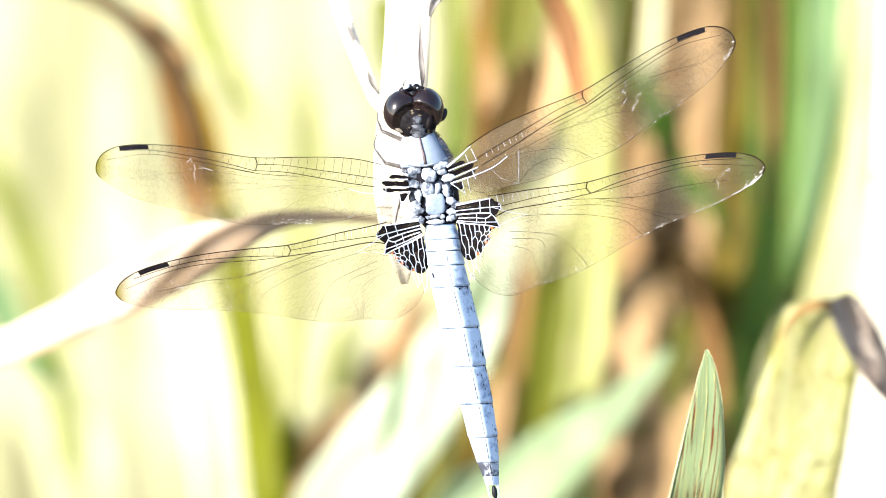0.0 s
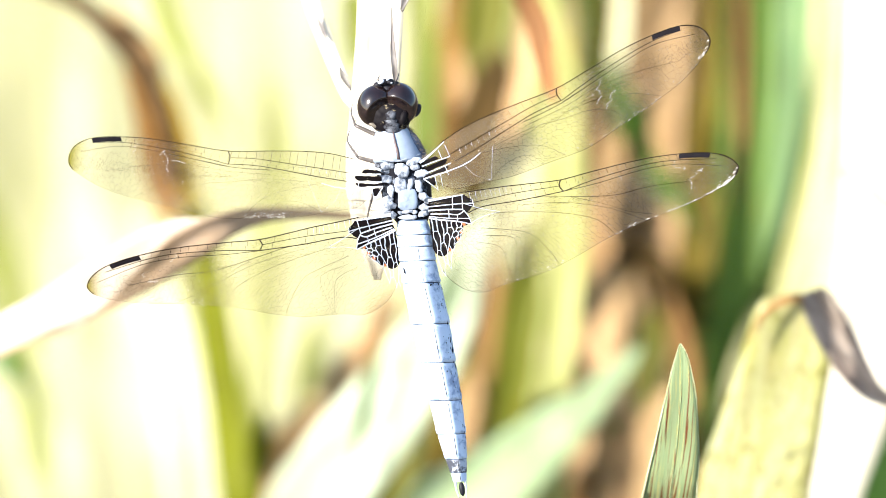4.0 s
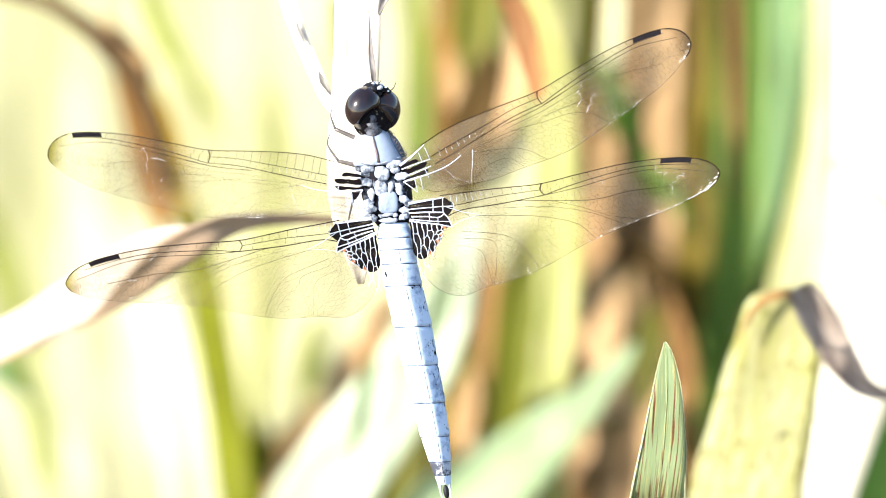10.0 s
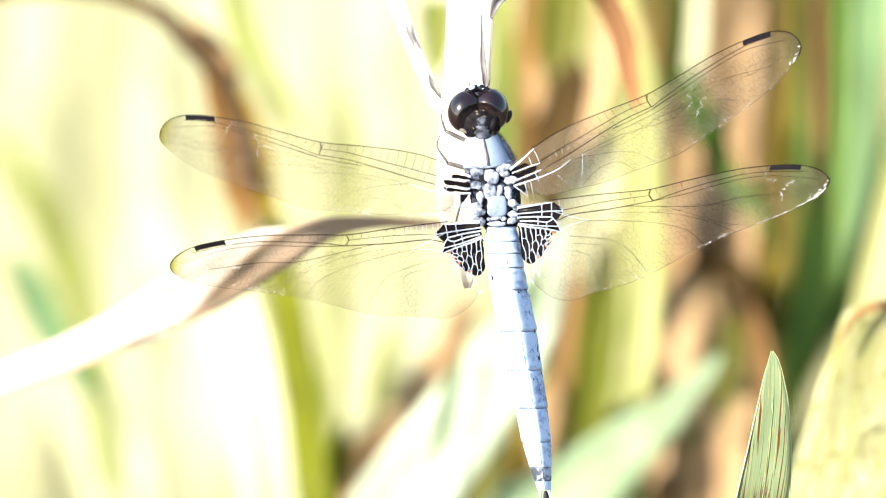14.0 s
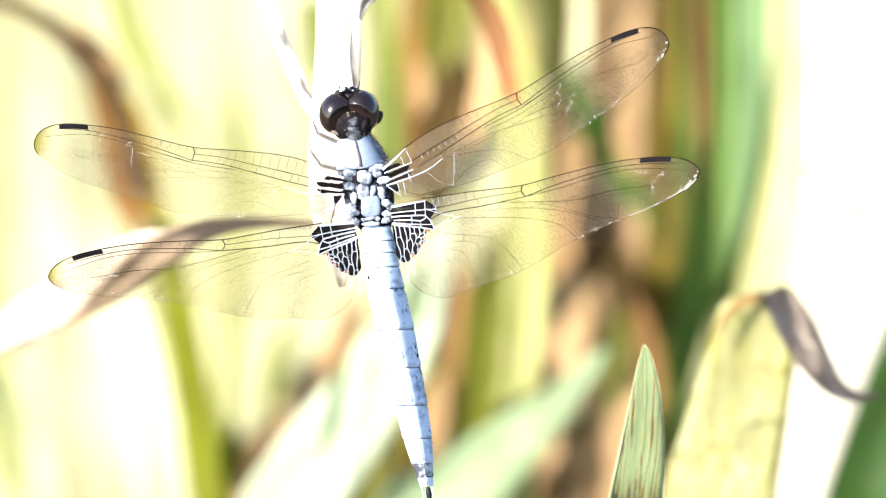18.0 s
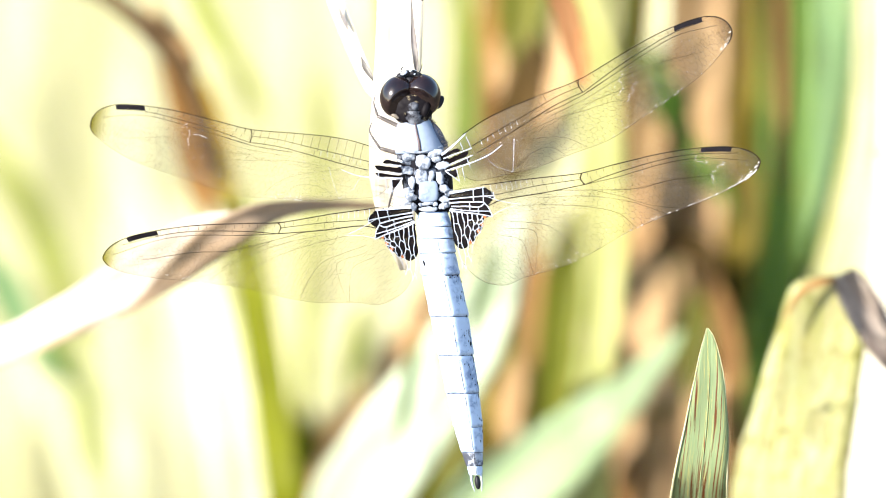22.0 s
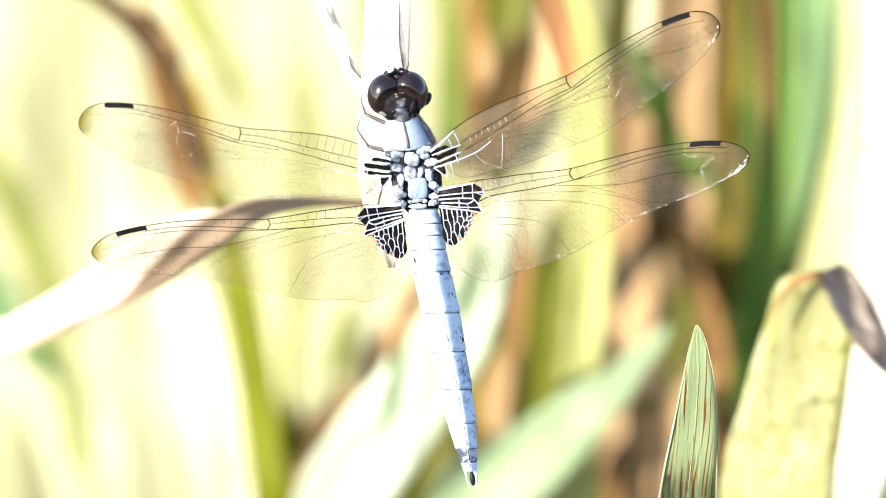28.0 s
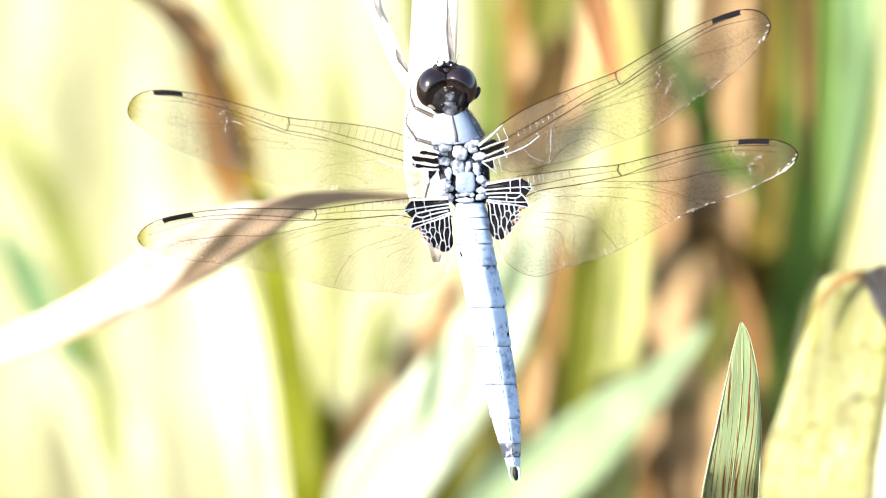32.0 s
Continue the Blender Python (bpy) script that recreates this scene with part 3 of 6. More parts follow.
leaf("near", [(35.0, -12.8, -8.0, 0.2), (35.2, -14.0, -8.0, 1.3), (35.2, -16.0, -8.0, 2.4), (35.2, -18.7, -8.0, 3.5), (35.0, -21.4, -8.0, 4.3), (34.7, -25.5, -9.0, 5.4), (34.1, -30.2, -10.0, 6.3), (33.7, -35.0, -16.0, 7.0), (33.0, -44.7, -24.0, 7.5)], 0, 0.06, (-10, 20), '')
plant("near_reed", "young blue-green reed blade with rusty streaks")

leaf("fold", [(50.2, -7.2, -72.0, 4.2), (50.2, -7.9, -72.0, 7.3), (50.1, -9.5, -72.0, 9.3), (49.7, -14.0, -73.0, 11.2), (48.6, -19.6, -74.0, 12.4), (47.3, -25.3, -76.0, 13.4), (45.9, -31.6, -78.0, 14.4)], -14, 0.04, (-20, 20), '')
leaf("tan", [(44.7, -13.1, -71.0, 0.1), (45.6, -11.0, -70.5, 0.6), (46.8, -9.2, -70.0, 0.9), (48.9, -7.9, -70.0, 1.1), (51.0, -7.5, -70.0, 1.1), (52.7, -7.4, -70.0, 0.4)], 10, 0.1, None, 'pinkish dying rim')
leaf("grey", [(64.9, -19.8, -60.0, 0.7), (62.2, -20.0, -60.0, 1.4), (59.7, -18.9, -60.0, 2.6), (57.6, -16.2, -60.0, 3.9), (55.8, -13.1, -60.0, 4.6), (54.1, -10.0, -60.0, 4.7), (52.8, -7.6, -60.0, 4.0), (52.3, -6.5, -60.0, 2.5)], 12, 0.16, None, 'grey curled dead tip')
plant("folded_reed", "broad pale green reed blade with a dead folded tip")

leaf("white", [(65.2, 46.6, -115.0, 11.8), (65.1, 30.8, -115.0, 14.7), (65.0, 21.0, -115.0, 15.2), (64.8, 3.0, -115.0, 15.5), (63.1, -7.1, -115.0, 13.6), (61.2, -15.8, -115.0, 10.8), (59.1, -23.1, -115.0, 9.8), (56.2, -31.7, -115.0, 9.4), (53.9, -40.3, -115.0, 8.7)], -24, 0.03, (-20, 30), '')
leaf("pale2", [(59.1, 47.6, -145.0, 5.5), (59.0, 31.5, -145.0, 6.9), (58.9, 25.1, -145.0, 6.9), (58.6, 13.3, -145.0, 6.8), (57.6, 6.0, -145.0, 6.8), (56.1, -2.1, -145.0, 7.7), (53.5, -13.1, -145.0, 8.1), (50.4, -33.8, -145.0, 8.9)], -14, 0.08, (0, 30), '')
leaf("pale", [(58.6, 48.4, -172.0, 2.6), (58.0, 32.0, -172.0, 3.3), (57.7, 23.1, -172.0, 3.4), (57.0, 14.1, -172.0, 3.7), (55.4, 5.2, -172.0, 3.9), (53.1, -3.8, -172.0, 3.6), (50.8, -12.7, -172.0, 2.7), (49.3, -18.7, -172.0, 1.2)], -12, 0.1, (0, 30), '')
plant("white_reed", "sun-bleached broad reed blades")

leaf("teal4", [(32.5, -14.3, -150.0, 0.4), (30.8, -16.5, -151.0, 2.5), (27.8, -19.8, -153.0, 3.8), (25.1, -23.1, -155.0, 4.6), (23.2, -25.2, -157.0, 3.7)], -10, 0.1, None, 'greener tip past a kink')
leaf("teal4", [(27.2, -21.3, -158.0, 1.5), (24.7, -23.1, -159.0, 4.6), (21.0, -26.4, -160.0, 7.4), (16.1, -30.5, -163.0, 9.4), (10.9, -34.6, -166.0, 10.6), (5.7, -38.8, -170.0, 11.2)], -6, 0.08, (-60, 30), '')
plant("bluish_reed", "bluish green reed blade leaning sideways")

leaf("teal2", [(12.2, 3.0, -140.0, 0.7), (10.4, -2.1, -142.0, 4.4), (8.2, -8.8, -146.0, 7.4), (4.1, -16.2, -152.0, 9.6), (-1.8, -24.5, -160.0, 11.2), (-7.0, -31.3, -166.0, 11.6), (-10.8, -37.3, -170.0, 12.0)], -6, 0.08, (-60, 30), '')
# two bluish strips paint the shaded parts of the broad blade
leaf("teal", [(-1.3, -14.0, -150.0, 0.3), (-2.5, -17.7, -152.0, 1.6), (-3.4, -21.4, -154.0, 1.9), (-4.2, -25.9, -158.0, 1.5), (-4.9, -30.4, -160.0, 0.3)], 10, 0.2, None, 'bluish shade painted along the blade')
leaf("teal4", [(8.9, -2.1, -138.0, 0.4), (7.8, -5.8, -140.0, 2.5), (6.5, -10.2, -142.0, 2.6), (4.9, -14.7, -146.0, 0.6)], 10, 0.2, None, 'bluish shade painted along the blade')
plant("broad_reed", "broad pale bluish reed blade behind the dragonfly")

leaf("teal", [(54.2, 49.8, -190.0, 4.0), (53.5, 33.2, -190.0, 5.0), (53.3, 28.6, -190.0, 5.0), (53.1, 23.3, -190.0, 5.0), (52.6, 15.8, -190.0, 4.5), (51.6, 8.3, -190.0, 3.3), (50.5, 1.5, -190.0, 1.5), (49.7, -2.3, -190.0, 0.5)], -8, 0.15, (0, 35), '')
leaf("lime", [(50.7, 44.6, -194.0, 2.0), (50.4, 28.7, -194.0, 2.6), (50.2, 21.9, -194.0, 3.0), (49.8, 14.4, -194.0, 3.0), (49.1, 6.8, -194.0, 2.4), (48.1, -0.8, -194.0, 1.4), (47.5, -4.5, -194.0, 0.5)], -8, 0.15, None, '')
leaf("emerald", [(49.3, 49.9, -192.0, 2.8), (48.8, 33.2, -192.0, 3.5), (48.6, 26.4, -192.0, 3.5), (48.4, 19.6, -192.0, 3.8), (48.3, 11.3, -192.0, 6.0), (47.7, 3.0, -192.0, 7.0), (45.9, -6.0, -192.0, 6.3), (43.8, -14.3, -192.0, 5.1), (41.6, -24.1, -192.0, 4.2), (39.9, -37.0, -192.0, 3.8)], -6, 0.15, (-20, 30), '')
leaf("tan", [(45.9, 49.9, -191.0, 1.0), (46.1, 33.2, -191.0, 1.2), (46.2, 26.4, -191.0, 1.4), (46.1, 19.6, -191.0, 1.4), (45.9, 11.3, -191.0, 1.2), (45.6, 3.8, -191.0, 0.4)], -8, 0.2, None, '')
leaf("emerald", [(44.6, 50.0, -196.0, 1.5), (44.5, 33.4, -196.0, 1.8), (44.4, 25.8, -196.0, 1.8), (44.3, 17.4, -196.0, 1.8), (44.1, 9.9, -196.0, 1.7), (43.8, 3.1, -196.0, 0.6)], -10, 0.15, (0, 35), '')
leaf("mustard", [(42.7, 50.1, -198.0, 2.4), (42.3, 33.4, -198.0, 3.0), (42.2, 26.6, -198.0, 3.2), (42.1, 20.5, -198.0, 3.5), (41.8, 12.9, -198.0, 4.4), (41.3, 3.8, -198.0, 5.0), (40.7, -3.7, -198.0, 4.6), (40.1, -11.3, -198.0, 3.3), (39.4, -20.4, -198.0, 2.7), (39.0, -32.6, -198.0, 2.7)], -8, 0.2, (0, 35), '')
leaf("tan", [(41.4, 50.2, -200.0, 0.9), (41.5, 33.5, -200.0, 1.1), (41.6, 25.1, -200.0, 1.5), (41.4, 18.3, -200.0, 1.5), (40.9, 12.2, -200.0, 0.5)], -8, 0.2, None, '')
leaf("mustard2", [(39.7, 11.9, -203.0, 0.6), (40.1, 6.9, -203.0, 2.3), (39.9, 1.6, -203.0, 3.0), (39.4, -5.3, -203.0, 3.3), (38.7, -12.9, -203.0, 2.3), (38.2, -17.4, -203.0, 0.6)], 0, 0.2, (0, 35), '')
plant("green_reed", "tall green reed clump")

leaf("lime", [(-68.4, 15.5, -300.0, 1.6), (-62.7, 6.6, -300.0, 4.1), (-57.9, -3.2, -300.0, 4.5), (-54.2, -16.1, -300.0, 3.6), (-51.4, -37.2, -300.0, 3.2)], 0, 0.15, (20, 40), '')
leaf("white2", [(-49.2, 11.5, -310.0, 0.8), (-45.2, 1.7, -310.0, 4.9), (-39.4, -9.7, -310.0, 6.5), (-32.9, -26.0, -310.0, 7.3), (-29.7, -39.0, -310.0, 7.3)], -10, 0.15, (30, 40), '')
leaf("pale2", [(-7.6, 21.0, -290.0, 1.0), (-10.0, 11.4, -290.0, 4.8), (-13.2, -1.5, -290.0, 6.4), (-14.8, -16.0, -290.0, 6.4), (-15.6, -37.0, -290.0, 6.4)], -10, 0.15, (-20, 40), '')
plant("leaning_reed", "pale reed blades leaning across the clump")

leaf("white2", [(-35.1, 2.2, -190.0, 0.8), (-32.6, -5.4, -190.0, 5.0), (-30.4, -13.7, -190.0, 7.4), (-28.4, -22.8, -190.0, 8.2), (-26.2, -34.9, -190.0, 8.5)], -6, 0.16, (20, 30), '')
# olive blade laid over the pale one: its colour is that blade's shaded side
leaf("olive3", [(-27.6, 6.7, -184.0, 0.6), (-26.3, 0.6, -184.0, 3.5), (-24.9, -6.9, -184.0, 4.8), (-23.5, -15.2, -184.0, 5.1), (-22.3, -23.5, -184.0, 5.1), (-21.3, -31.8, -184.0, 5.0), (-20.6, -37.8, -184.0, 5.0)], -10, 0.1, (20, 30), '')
plant("lime_reed", "pale lime reed blade with its shaded side painted olive")

leaf("umber", [(-69.0, 31.1, -150.0, 1.8), (-57.9, 32.4, -150.0, 1.9), (-49.1, 32.4, -150.0, 2.1), (-42.0, 29.9, -150.0, 2.2), (-37.2, 25.8, -150.0, 2.7), (-33.5, 21.7, -150.0, 2.8), (-31.0, 16.9, -150.0, 2.5), (-29.2, 11.3, -150.0, 2.2), (-28.0, 5.8, -158.0, 1.9), (-26.5, -0.1, -175.0, 1.8), (-24.5, -9.0, -196.0, 1.8), (-21.1, -24.4, -204.0, 2.0), (-19.4, -36.7, -206.0, 2.0)], 10, 0.2, (30, 30), '')
leaf("tan2", [(-36.0, 24.4, -158.0, 0.6), (-33.8, 20.4, -158.0, 3.7), (-32.2, 15.5, -158.0, 4.6), (-31.2, 10.3, -158.0, 4.9), (-30.2, 5.1, -158.0, 4.1), (-29.5, 0.7, -158.0, 0.7)], 0, 0.2, None, '')
leaf("mustard2", [(-30.5, 20.6, -156.0, 0.4), (-28.9, 15.8, -156.0, 1.5), (-27.8, 11.0, -156.0, 2.2), (-27.1, 5.8, -156.0, 2.5), (-26.8, 2.1, -156.0, 0.7)], 0, 0.2, None, 'shaded brown edge')
leaf("pink", [(-37.6, 29.7, -162.0, 0.6), (-34.8, 25.9, -162.0, 2.5), (-32.4, 22.9, -162.0, 2.5), (-31.0, 20.0, -162.0, 0.6)], 0, 0.2, None, '')
plant("arching_reed", "brown dead reed stalk arching over")

leaf("olive", [(27.5, 50.0, -190.0, 2.8), (26.8, 33.4, -190.0, 3.5), (26.6, 28.9, -190.0, 3.5), (26.2, 24.3, -190.0, 3.3), (25.6, 20.2, -190.0, 2.7), (24.8, 16.0, -190.0, 0.8)], -8, 0.2, (0, 35), '')
leaf("pink", [(33.5, 45.0, -204.0, 5.3), (32.6, 26.8, -204.0, 6.9), (31.4, 19.9, -204.0, 6.9), (29.8, 11.6, -204.0, 6.9), (28.5, 3.2, -204.0, 6.1), (27.9, -4.4, -204.0, 4.6), (27.5, -9.7, -204.0, 1.8)], -6, 0.12, (0, 40), '')
leaf("white2", [(30.2, 44.9, -199.0, 1.5), (30.1, 29.0, -199.0, 2.0), (29.7, 24.4, -199.0, 2.1), (29.1, 20.6, -199.0, 1.4), (28.6, 17.6, -199.0, 0.5)], -8, 0.2, (0, 35), '')
leaf("green", [(27.6, 23.7, -197.0, 0.6), (29.5, 19.6, -197.0, 3.5), (32.0, 15.1, -197.0, 5.2), (34.2, 10.6, -197.0, 4.5), (36.7, 6.0, -197.0, 3.2), (39.6, 1.6, -197.0, 0.8)], 0, 0.2, (40, 40), '')
leaf("pink", [(36.8, 19.7, -191.0, 0.5), (36.1, 16.7, -191.0, 2.7), (35.8, 13.7, -191.0, 3.2), (36.1, 10.7, -191.0, 1.8), (36.4, 8.4, -191.0, 0.5)], -10, 0.15, None, '')
leaf("pink", [(40.9, 44.9, -202.0, 2.3), (40.4, 28.2, -202.0, 2.6), (40.1, 22.1, -202.0, 2.7), (39.7, 15.3, -202.0, 3.0), (39.8, 9.2, -202.0, 2.7), (40.1, 3.1, -202.0, 0.8)], -8, 0.2, (0, 35), '')
leaf("pink", [(33.8, 10.4, -206.0, 0.6), (33.3, 6.2, -206.0, 4.6), (32.5, 1.6, -206.0, 5.8), (31.5, -2.5, -206.0, 4.6), (30.7, -6.0, -206.0, 0.6)], 0, 0.15, None, '')
leaf("straw", [(37.4, 51.1, -230.0, 3.7), (37.2, 34.1, -230.0, 4.6), (37.2, 24.0, -230.0, 5.1), (37.7, 13.2, -230.0, 6.2), (38.0, 3.1, -230.0, 7.0), (37.5, -6.9, -230.0, 7.0), (36.8, -14.6, -230.0, 6.2), (36.3, -25.5, -230.0, 5.4), (35.7, -37.9, -230.0, 5.4)], 0, 0.2, (10, 40), '')
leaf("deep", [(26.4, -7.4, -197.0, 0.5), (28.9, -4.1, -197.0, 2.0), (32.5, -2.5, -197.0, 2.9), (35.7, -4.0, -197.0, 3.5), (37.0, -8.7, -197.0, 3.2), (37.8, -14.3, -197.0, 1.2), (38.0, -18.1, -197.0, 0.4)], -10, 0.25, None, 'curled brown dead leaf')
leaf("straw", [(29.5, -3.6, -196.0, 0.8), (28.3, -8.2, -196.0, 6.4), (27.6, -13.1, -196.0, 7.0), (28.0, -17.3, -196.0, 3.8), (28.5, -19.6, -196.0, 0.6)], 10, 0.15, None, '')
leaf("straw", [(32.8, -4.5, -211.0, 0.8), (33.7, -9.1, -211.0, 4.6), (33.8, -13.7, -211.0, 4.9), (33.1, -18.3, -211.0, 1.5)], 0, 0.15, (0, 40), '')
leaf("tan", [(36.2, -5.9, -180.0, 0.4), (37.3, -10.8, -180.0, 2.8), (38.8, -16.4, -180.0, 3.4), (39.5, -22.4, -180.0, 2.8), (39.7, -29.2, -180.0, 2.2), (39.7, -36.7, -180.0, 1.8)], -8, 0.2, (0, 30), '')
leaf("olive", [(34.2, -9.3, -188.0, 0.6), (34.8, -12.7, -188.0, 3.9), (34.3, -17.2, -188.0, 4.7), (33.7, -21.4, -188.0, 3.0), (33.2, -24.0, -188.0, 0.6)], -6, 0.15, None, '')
# dark blade set in place of a shadowed hole in the tangle
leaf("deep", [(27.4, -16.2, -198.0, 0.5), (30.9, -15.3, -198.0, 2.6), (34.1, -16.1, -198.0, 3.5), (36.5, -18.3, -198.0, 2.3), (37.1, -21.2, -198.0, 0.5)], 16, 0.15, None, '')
leaf("straw", [(25.5, -25.2, -192.0, 0.6), (27.8, -22.4, -192.0, 5.0), (31.2, -21.0, -192.0, 6.3), (34.2, -21.2, -192.0, 3.0), (36.0, -21.8, -192.0, 0.5)], 18, 0.15, None, '')
leaf("straw", [(33.5, -20.5, -207.0, 0.8), (33.8, -26.6, -207.0, 4.6), (33.0, -32.7, -207.0, 5.3), (32.2, -38.8, -207.0, 5.3)], 0, 0.2, (0, 35), '')
leaf("straw", [(30.3, -25.0, -206.0, 0.6), (29.6, -28.8, -206.0, 3.8), (29.1, -33.4, -206.0, 4.1), (28.6, -38.8, -206.0, 3.8)], 0, 0.2, (0, 35), '')
leaf("straw", [(25.0, -20.4, -205.0, 0.8), (24.5, -27.3, -205.0, 5.3), (23.8, -33.4, -205.0, 6.9), (23.3, -39.4, -205.0, 6.9)], 0, 0.2, (0, 35), '')
leaf("tan", [(26.0, -30.3, -203.0, 0.6), (25.3, -33.7, -203.0, 3.0), (24.4, -38.6, -203.0, 3.3)], 0, 0.2, (0, 35), '')
plant("dead_reed_heap", "tangle of tan dead reed blades")

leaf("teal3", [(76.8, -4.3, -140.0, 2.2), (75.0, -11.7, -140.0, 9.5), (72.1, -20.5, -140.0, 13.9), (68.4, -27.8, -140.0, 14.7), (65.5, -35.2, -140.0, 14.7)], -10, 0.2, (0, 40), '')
plant("deep_green_reed", "deep green reed blade in shade")

leaf("lime", [(3.4, 50.5, -200.0, 2.4), (3.5, 33.8, -200.0, 3.0), (3.6, 26.2, -200.0, 3.2), (3.6, 17.8, -200.0, 3.5), (3.2, 8.7, -200.0, 3.2), (2.5, 2.6, -200.0, 0.9)], -10, 0.2, (0, 35), '')
leaf("grass", [(5.4, 26.8, -193.0, 0.5), (5.0, 21.5, -193.0, 1.2), (4.8, 15.5, -193.0, 1.5), (4.5, 9.4, -193.0, 1.2), (4.1, 4.9, -193.0, 0.4)], -10, 0.2, (0, 35), '')
leaf("tan2", [(7.9, 45.1, -198.0, 3.0), (7.3, 28.4, -198.0, 3.5), (6.8, 23.9, -198.0, 3.8), (6.5, 19.3, -198.0, 3.0), (6.1, 15.5, -198.0, 0.6)], -8, 0.2, (0, 35), '')
leaf("tan2", [(7.9, 23.1, -196.0, 0.6), (7.3, 20.0, -196.0, 3.0), (6.8, 15.5, -196.0, 4.4), (6.4, 9.4, -196.0, 4.4), (6.7, 4.9, -196.0, 1.1)], -8, 0.2, (0, 35), '')
leaf("pink", [(9.2, 26.7, -190.0, 0.5), (9.0, 23.6, -190.0, 2.6), (8.5, 20.7, -190.0, 2.6), (8.1, 16.9, -190.0, 0.5)], -10, 0.15, None, '')
leaf("olive", [(13.1, 44.8, -188.0, 4.5), (11.5, 29.0, -188.0, 6.8), (11.0, 25.2, -188.0, 5.3), (10.4, 21.8, -188.0, 2.3), (10.1, 19.9, -188.0, 0.6)], -4, 0.2, (0, 35), '')
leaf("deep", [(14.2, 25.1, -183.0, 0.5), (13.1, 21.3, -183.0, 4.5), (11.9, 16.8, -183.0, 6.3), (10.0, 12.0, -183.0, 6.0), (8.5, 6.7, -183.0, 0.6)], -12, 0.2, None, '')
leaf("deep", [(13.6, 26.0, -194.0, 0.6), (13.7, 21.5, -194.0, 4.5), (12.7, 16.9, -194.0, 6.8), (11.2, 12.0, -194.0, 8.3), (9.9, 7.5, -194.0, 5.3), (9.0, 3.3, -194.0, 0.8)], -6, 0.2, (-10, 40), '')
leaf("straw", [(17.5, 39.3, -181.0, 1.8), (17.3, 28.0, -181.0, 2.1), (17.0, 22.8, -181.0, 2.3), (16.3, 18.7, -181.0, 2.3), (15.2, 14.5, -181.0, 1.5), (14.4, 12.0, -181.0, 0.6)], -10, 0.15, None, '')
leaf("tan", [(13.4, -0.5, -189.0, 0.6), (13.0, -6.5, -189.0, 3.3), (12.6, -12.9, -189.0, 3.9), (12.1, -20.1, -189.0, 3.3), (11.5, -26.9, -189.0, 1.5), (11.1, -29.9, -189.0, 0.4)], -4, 0.2, None, '')
leaf("pink", [(10.7, -17.8, -187.0, 0.5), (10.2, -21.5, -187.0, 3.3), (9.5, -25.3, -187.0, 3.5), (8.9, -29.8, -187.0, 0.8)], -6, 0.15, None, '')
leaf("pink", [(11.9, 1.8, -192.0, 0.6), (11.8, -2.7, -192.0, 3.2), (11.3, -8.0, -192.0, 3.0), (10.8, -12.5, -192.0, 0.6)], -10, 0.2, None, '')
leaf("olive", [(10.1, -9.5, -195.0, 0.6), (8.8, -16.3, -195.0, 4.1), (7.8, -23.9, -195.0, 5.0), (7.0, -31.5, -195.0, 4.2), (6.3, -39.1, -195.0, 3.8)], 0, 0.2, (0, 30), '')
leaf("mustard2", [(6.2, -20.8, -191.0, 0.5), (6.0, -26.1, -191.0, 2.7), (5.4, -32.1, -191.0, 2.7), (4.7, -38.9, -191.0, 2.6)], -6, 0.2, (0, 30), '')
leaf("straw", [(0.8, -7.2, -200.0, 0.6), (-1.1, -11.0, -200.0, 2.6), (-4.5, -16.3, -200.0, 3.5), (-8.0, -20.8, -200.0, 3.8), (-11.4, -25.7, -200.0, 1.8), (-12.9, -28.0, -200.0, 0.4)], 0, 0.2, (-40, 30), '')
leaf("straw", [(-9.6, -21.6, -205.0, 0.8), (-12.1, -25.9, -205.0, 4.6), (-14.6, -30.0, -205.0, 5.5), (-16.6, -36.8, -205.0, 4.9)], -5, 0.2, (-40, 30), '')
leaf("tan", [(-10.7, -23.8, -196.0, 0.5), (-13.7, -27.2, -196.0, 1.2), (-16.4, -30.6, -196.0, 1.1), (-18.0, -33.0, -196.0, 0.3)], 0, 0.2, None, '')
leaf("olive3", [(-17.2, -23.6, -188.0, 0.5), (-17.5, -27.4, -188.0, 2.6), (-18.6, -31.9, -188.0, 3.8), (-20.0, -38.7, -188.0, 4.5)], 0, 0.2, (-20, 30), '')
leaf("olive", [(3.4, -21.9, -190.0, 0.6), (2.4, -27.2, -190.0, 3.8), (0.7, -33.3, -190.0, 6.0), (-0.9, -39.3, -190.0, 6.9)], 0, 0.2, (-20, 30), '')
# dark blade set where a gap in the clump falls into shade
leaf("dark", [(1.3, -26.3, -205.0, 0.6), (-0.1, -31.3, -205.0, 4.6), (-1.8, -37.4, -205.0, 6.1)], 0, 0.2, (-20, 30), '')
leaf("orange", [(-0.4, -35.3, -193.0, 0.5), (-2.6, -36.1, -193.0, 1.7), (-5.0, -36.5, -193.0, 1.7), (-7.1, -36.8, -193.0, 0.5)], 20, 0.15, None, '')
leaf("orange", [(-1.5, -7.2, -198.0, 0.4), (-2.6, -11.0, -198.0, 1.5), (-4.1, -14.8, -198.0, 1.5), (-5.7, -17.8, -198.0, 0.4)], 0, 0.2, None, '')
plant("shaded_reed", "green and brown blades in the middle of the clump")

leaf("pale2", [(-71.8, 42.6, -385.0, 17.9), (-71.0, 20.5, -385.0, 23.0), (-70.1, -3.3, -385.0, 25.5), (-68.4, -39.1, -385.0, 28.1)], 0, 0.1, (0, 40), '')
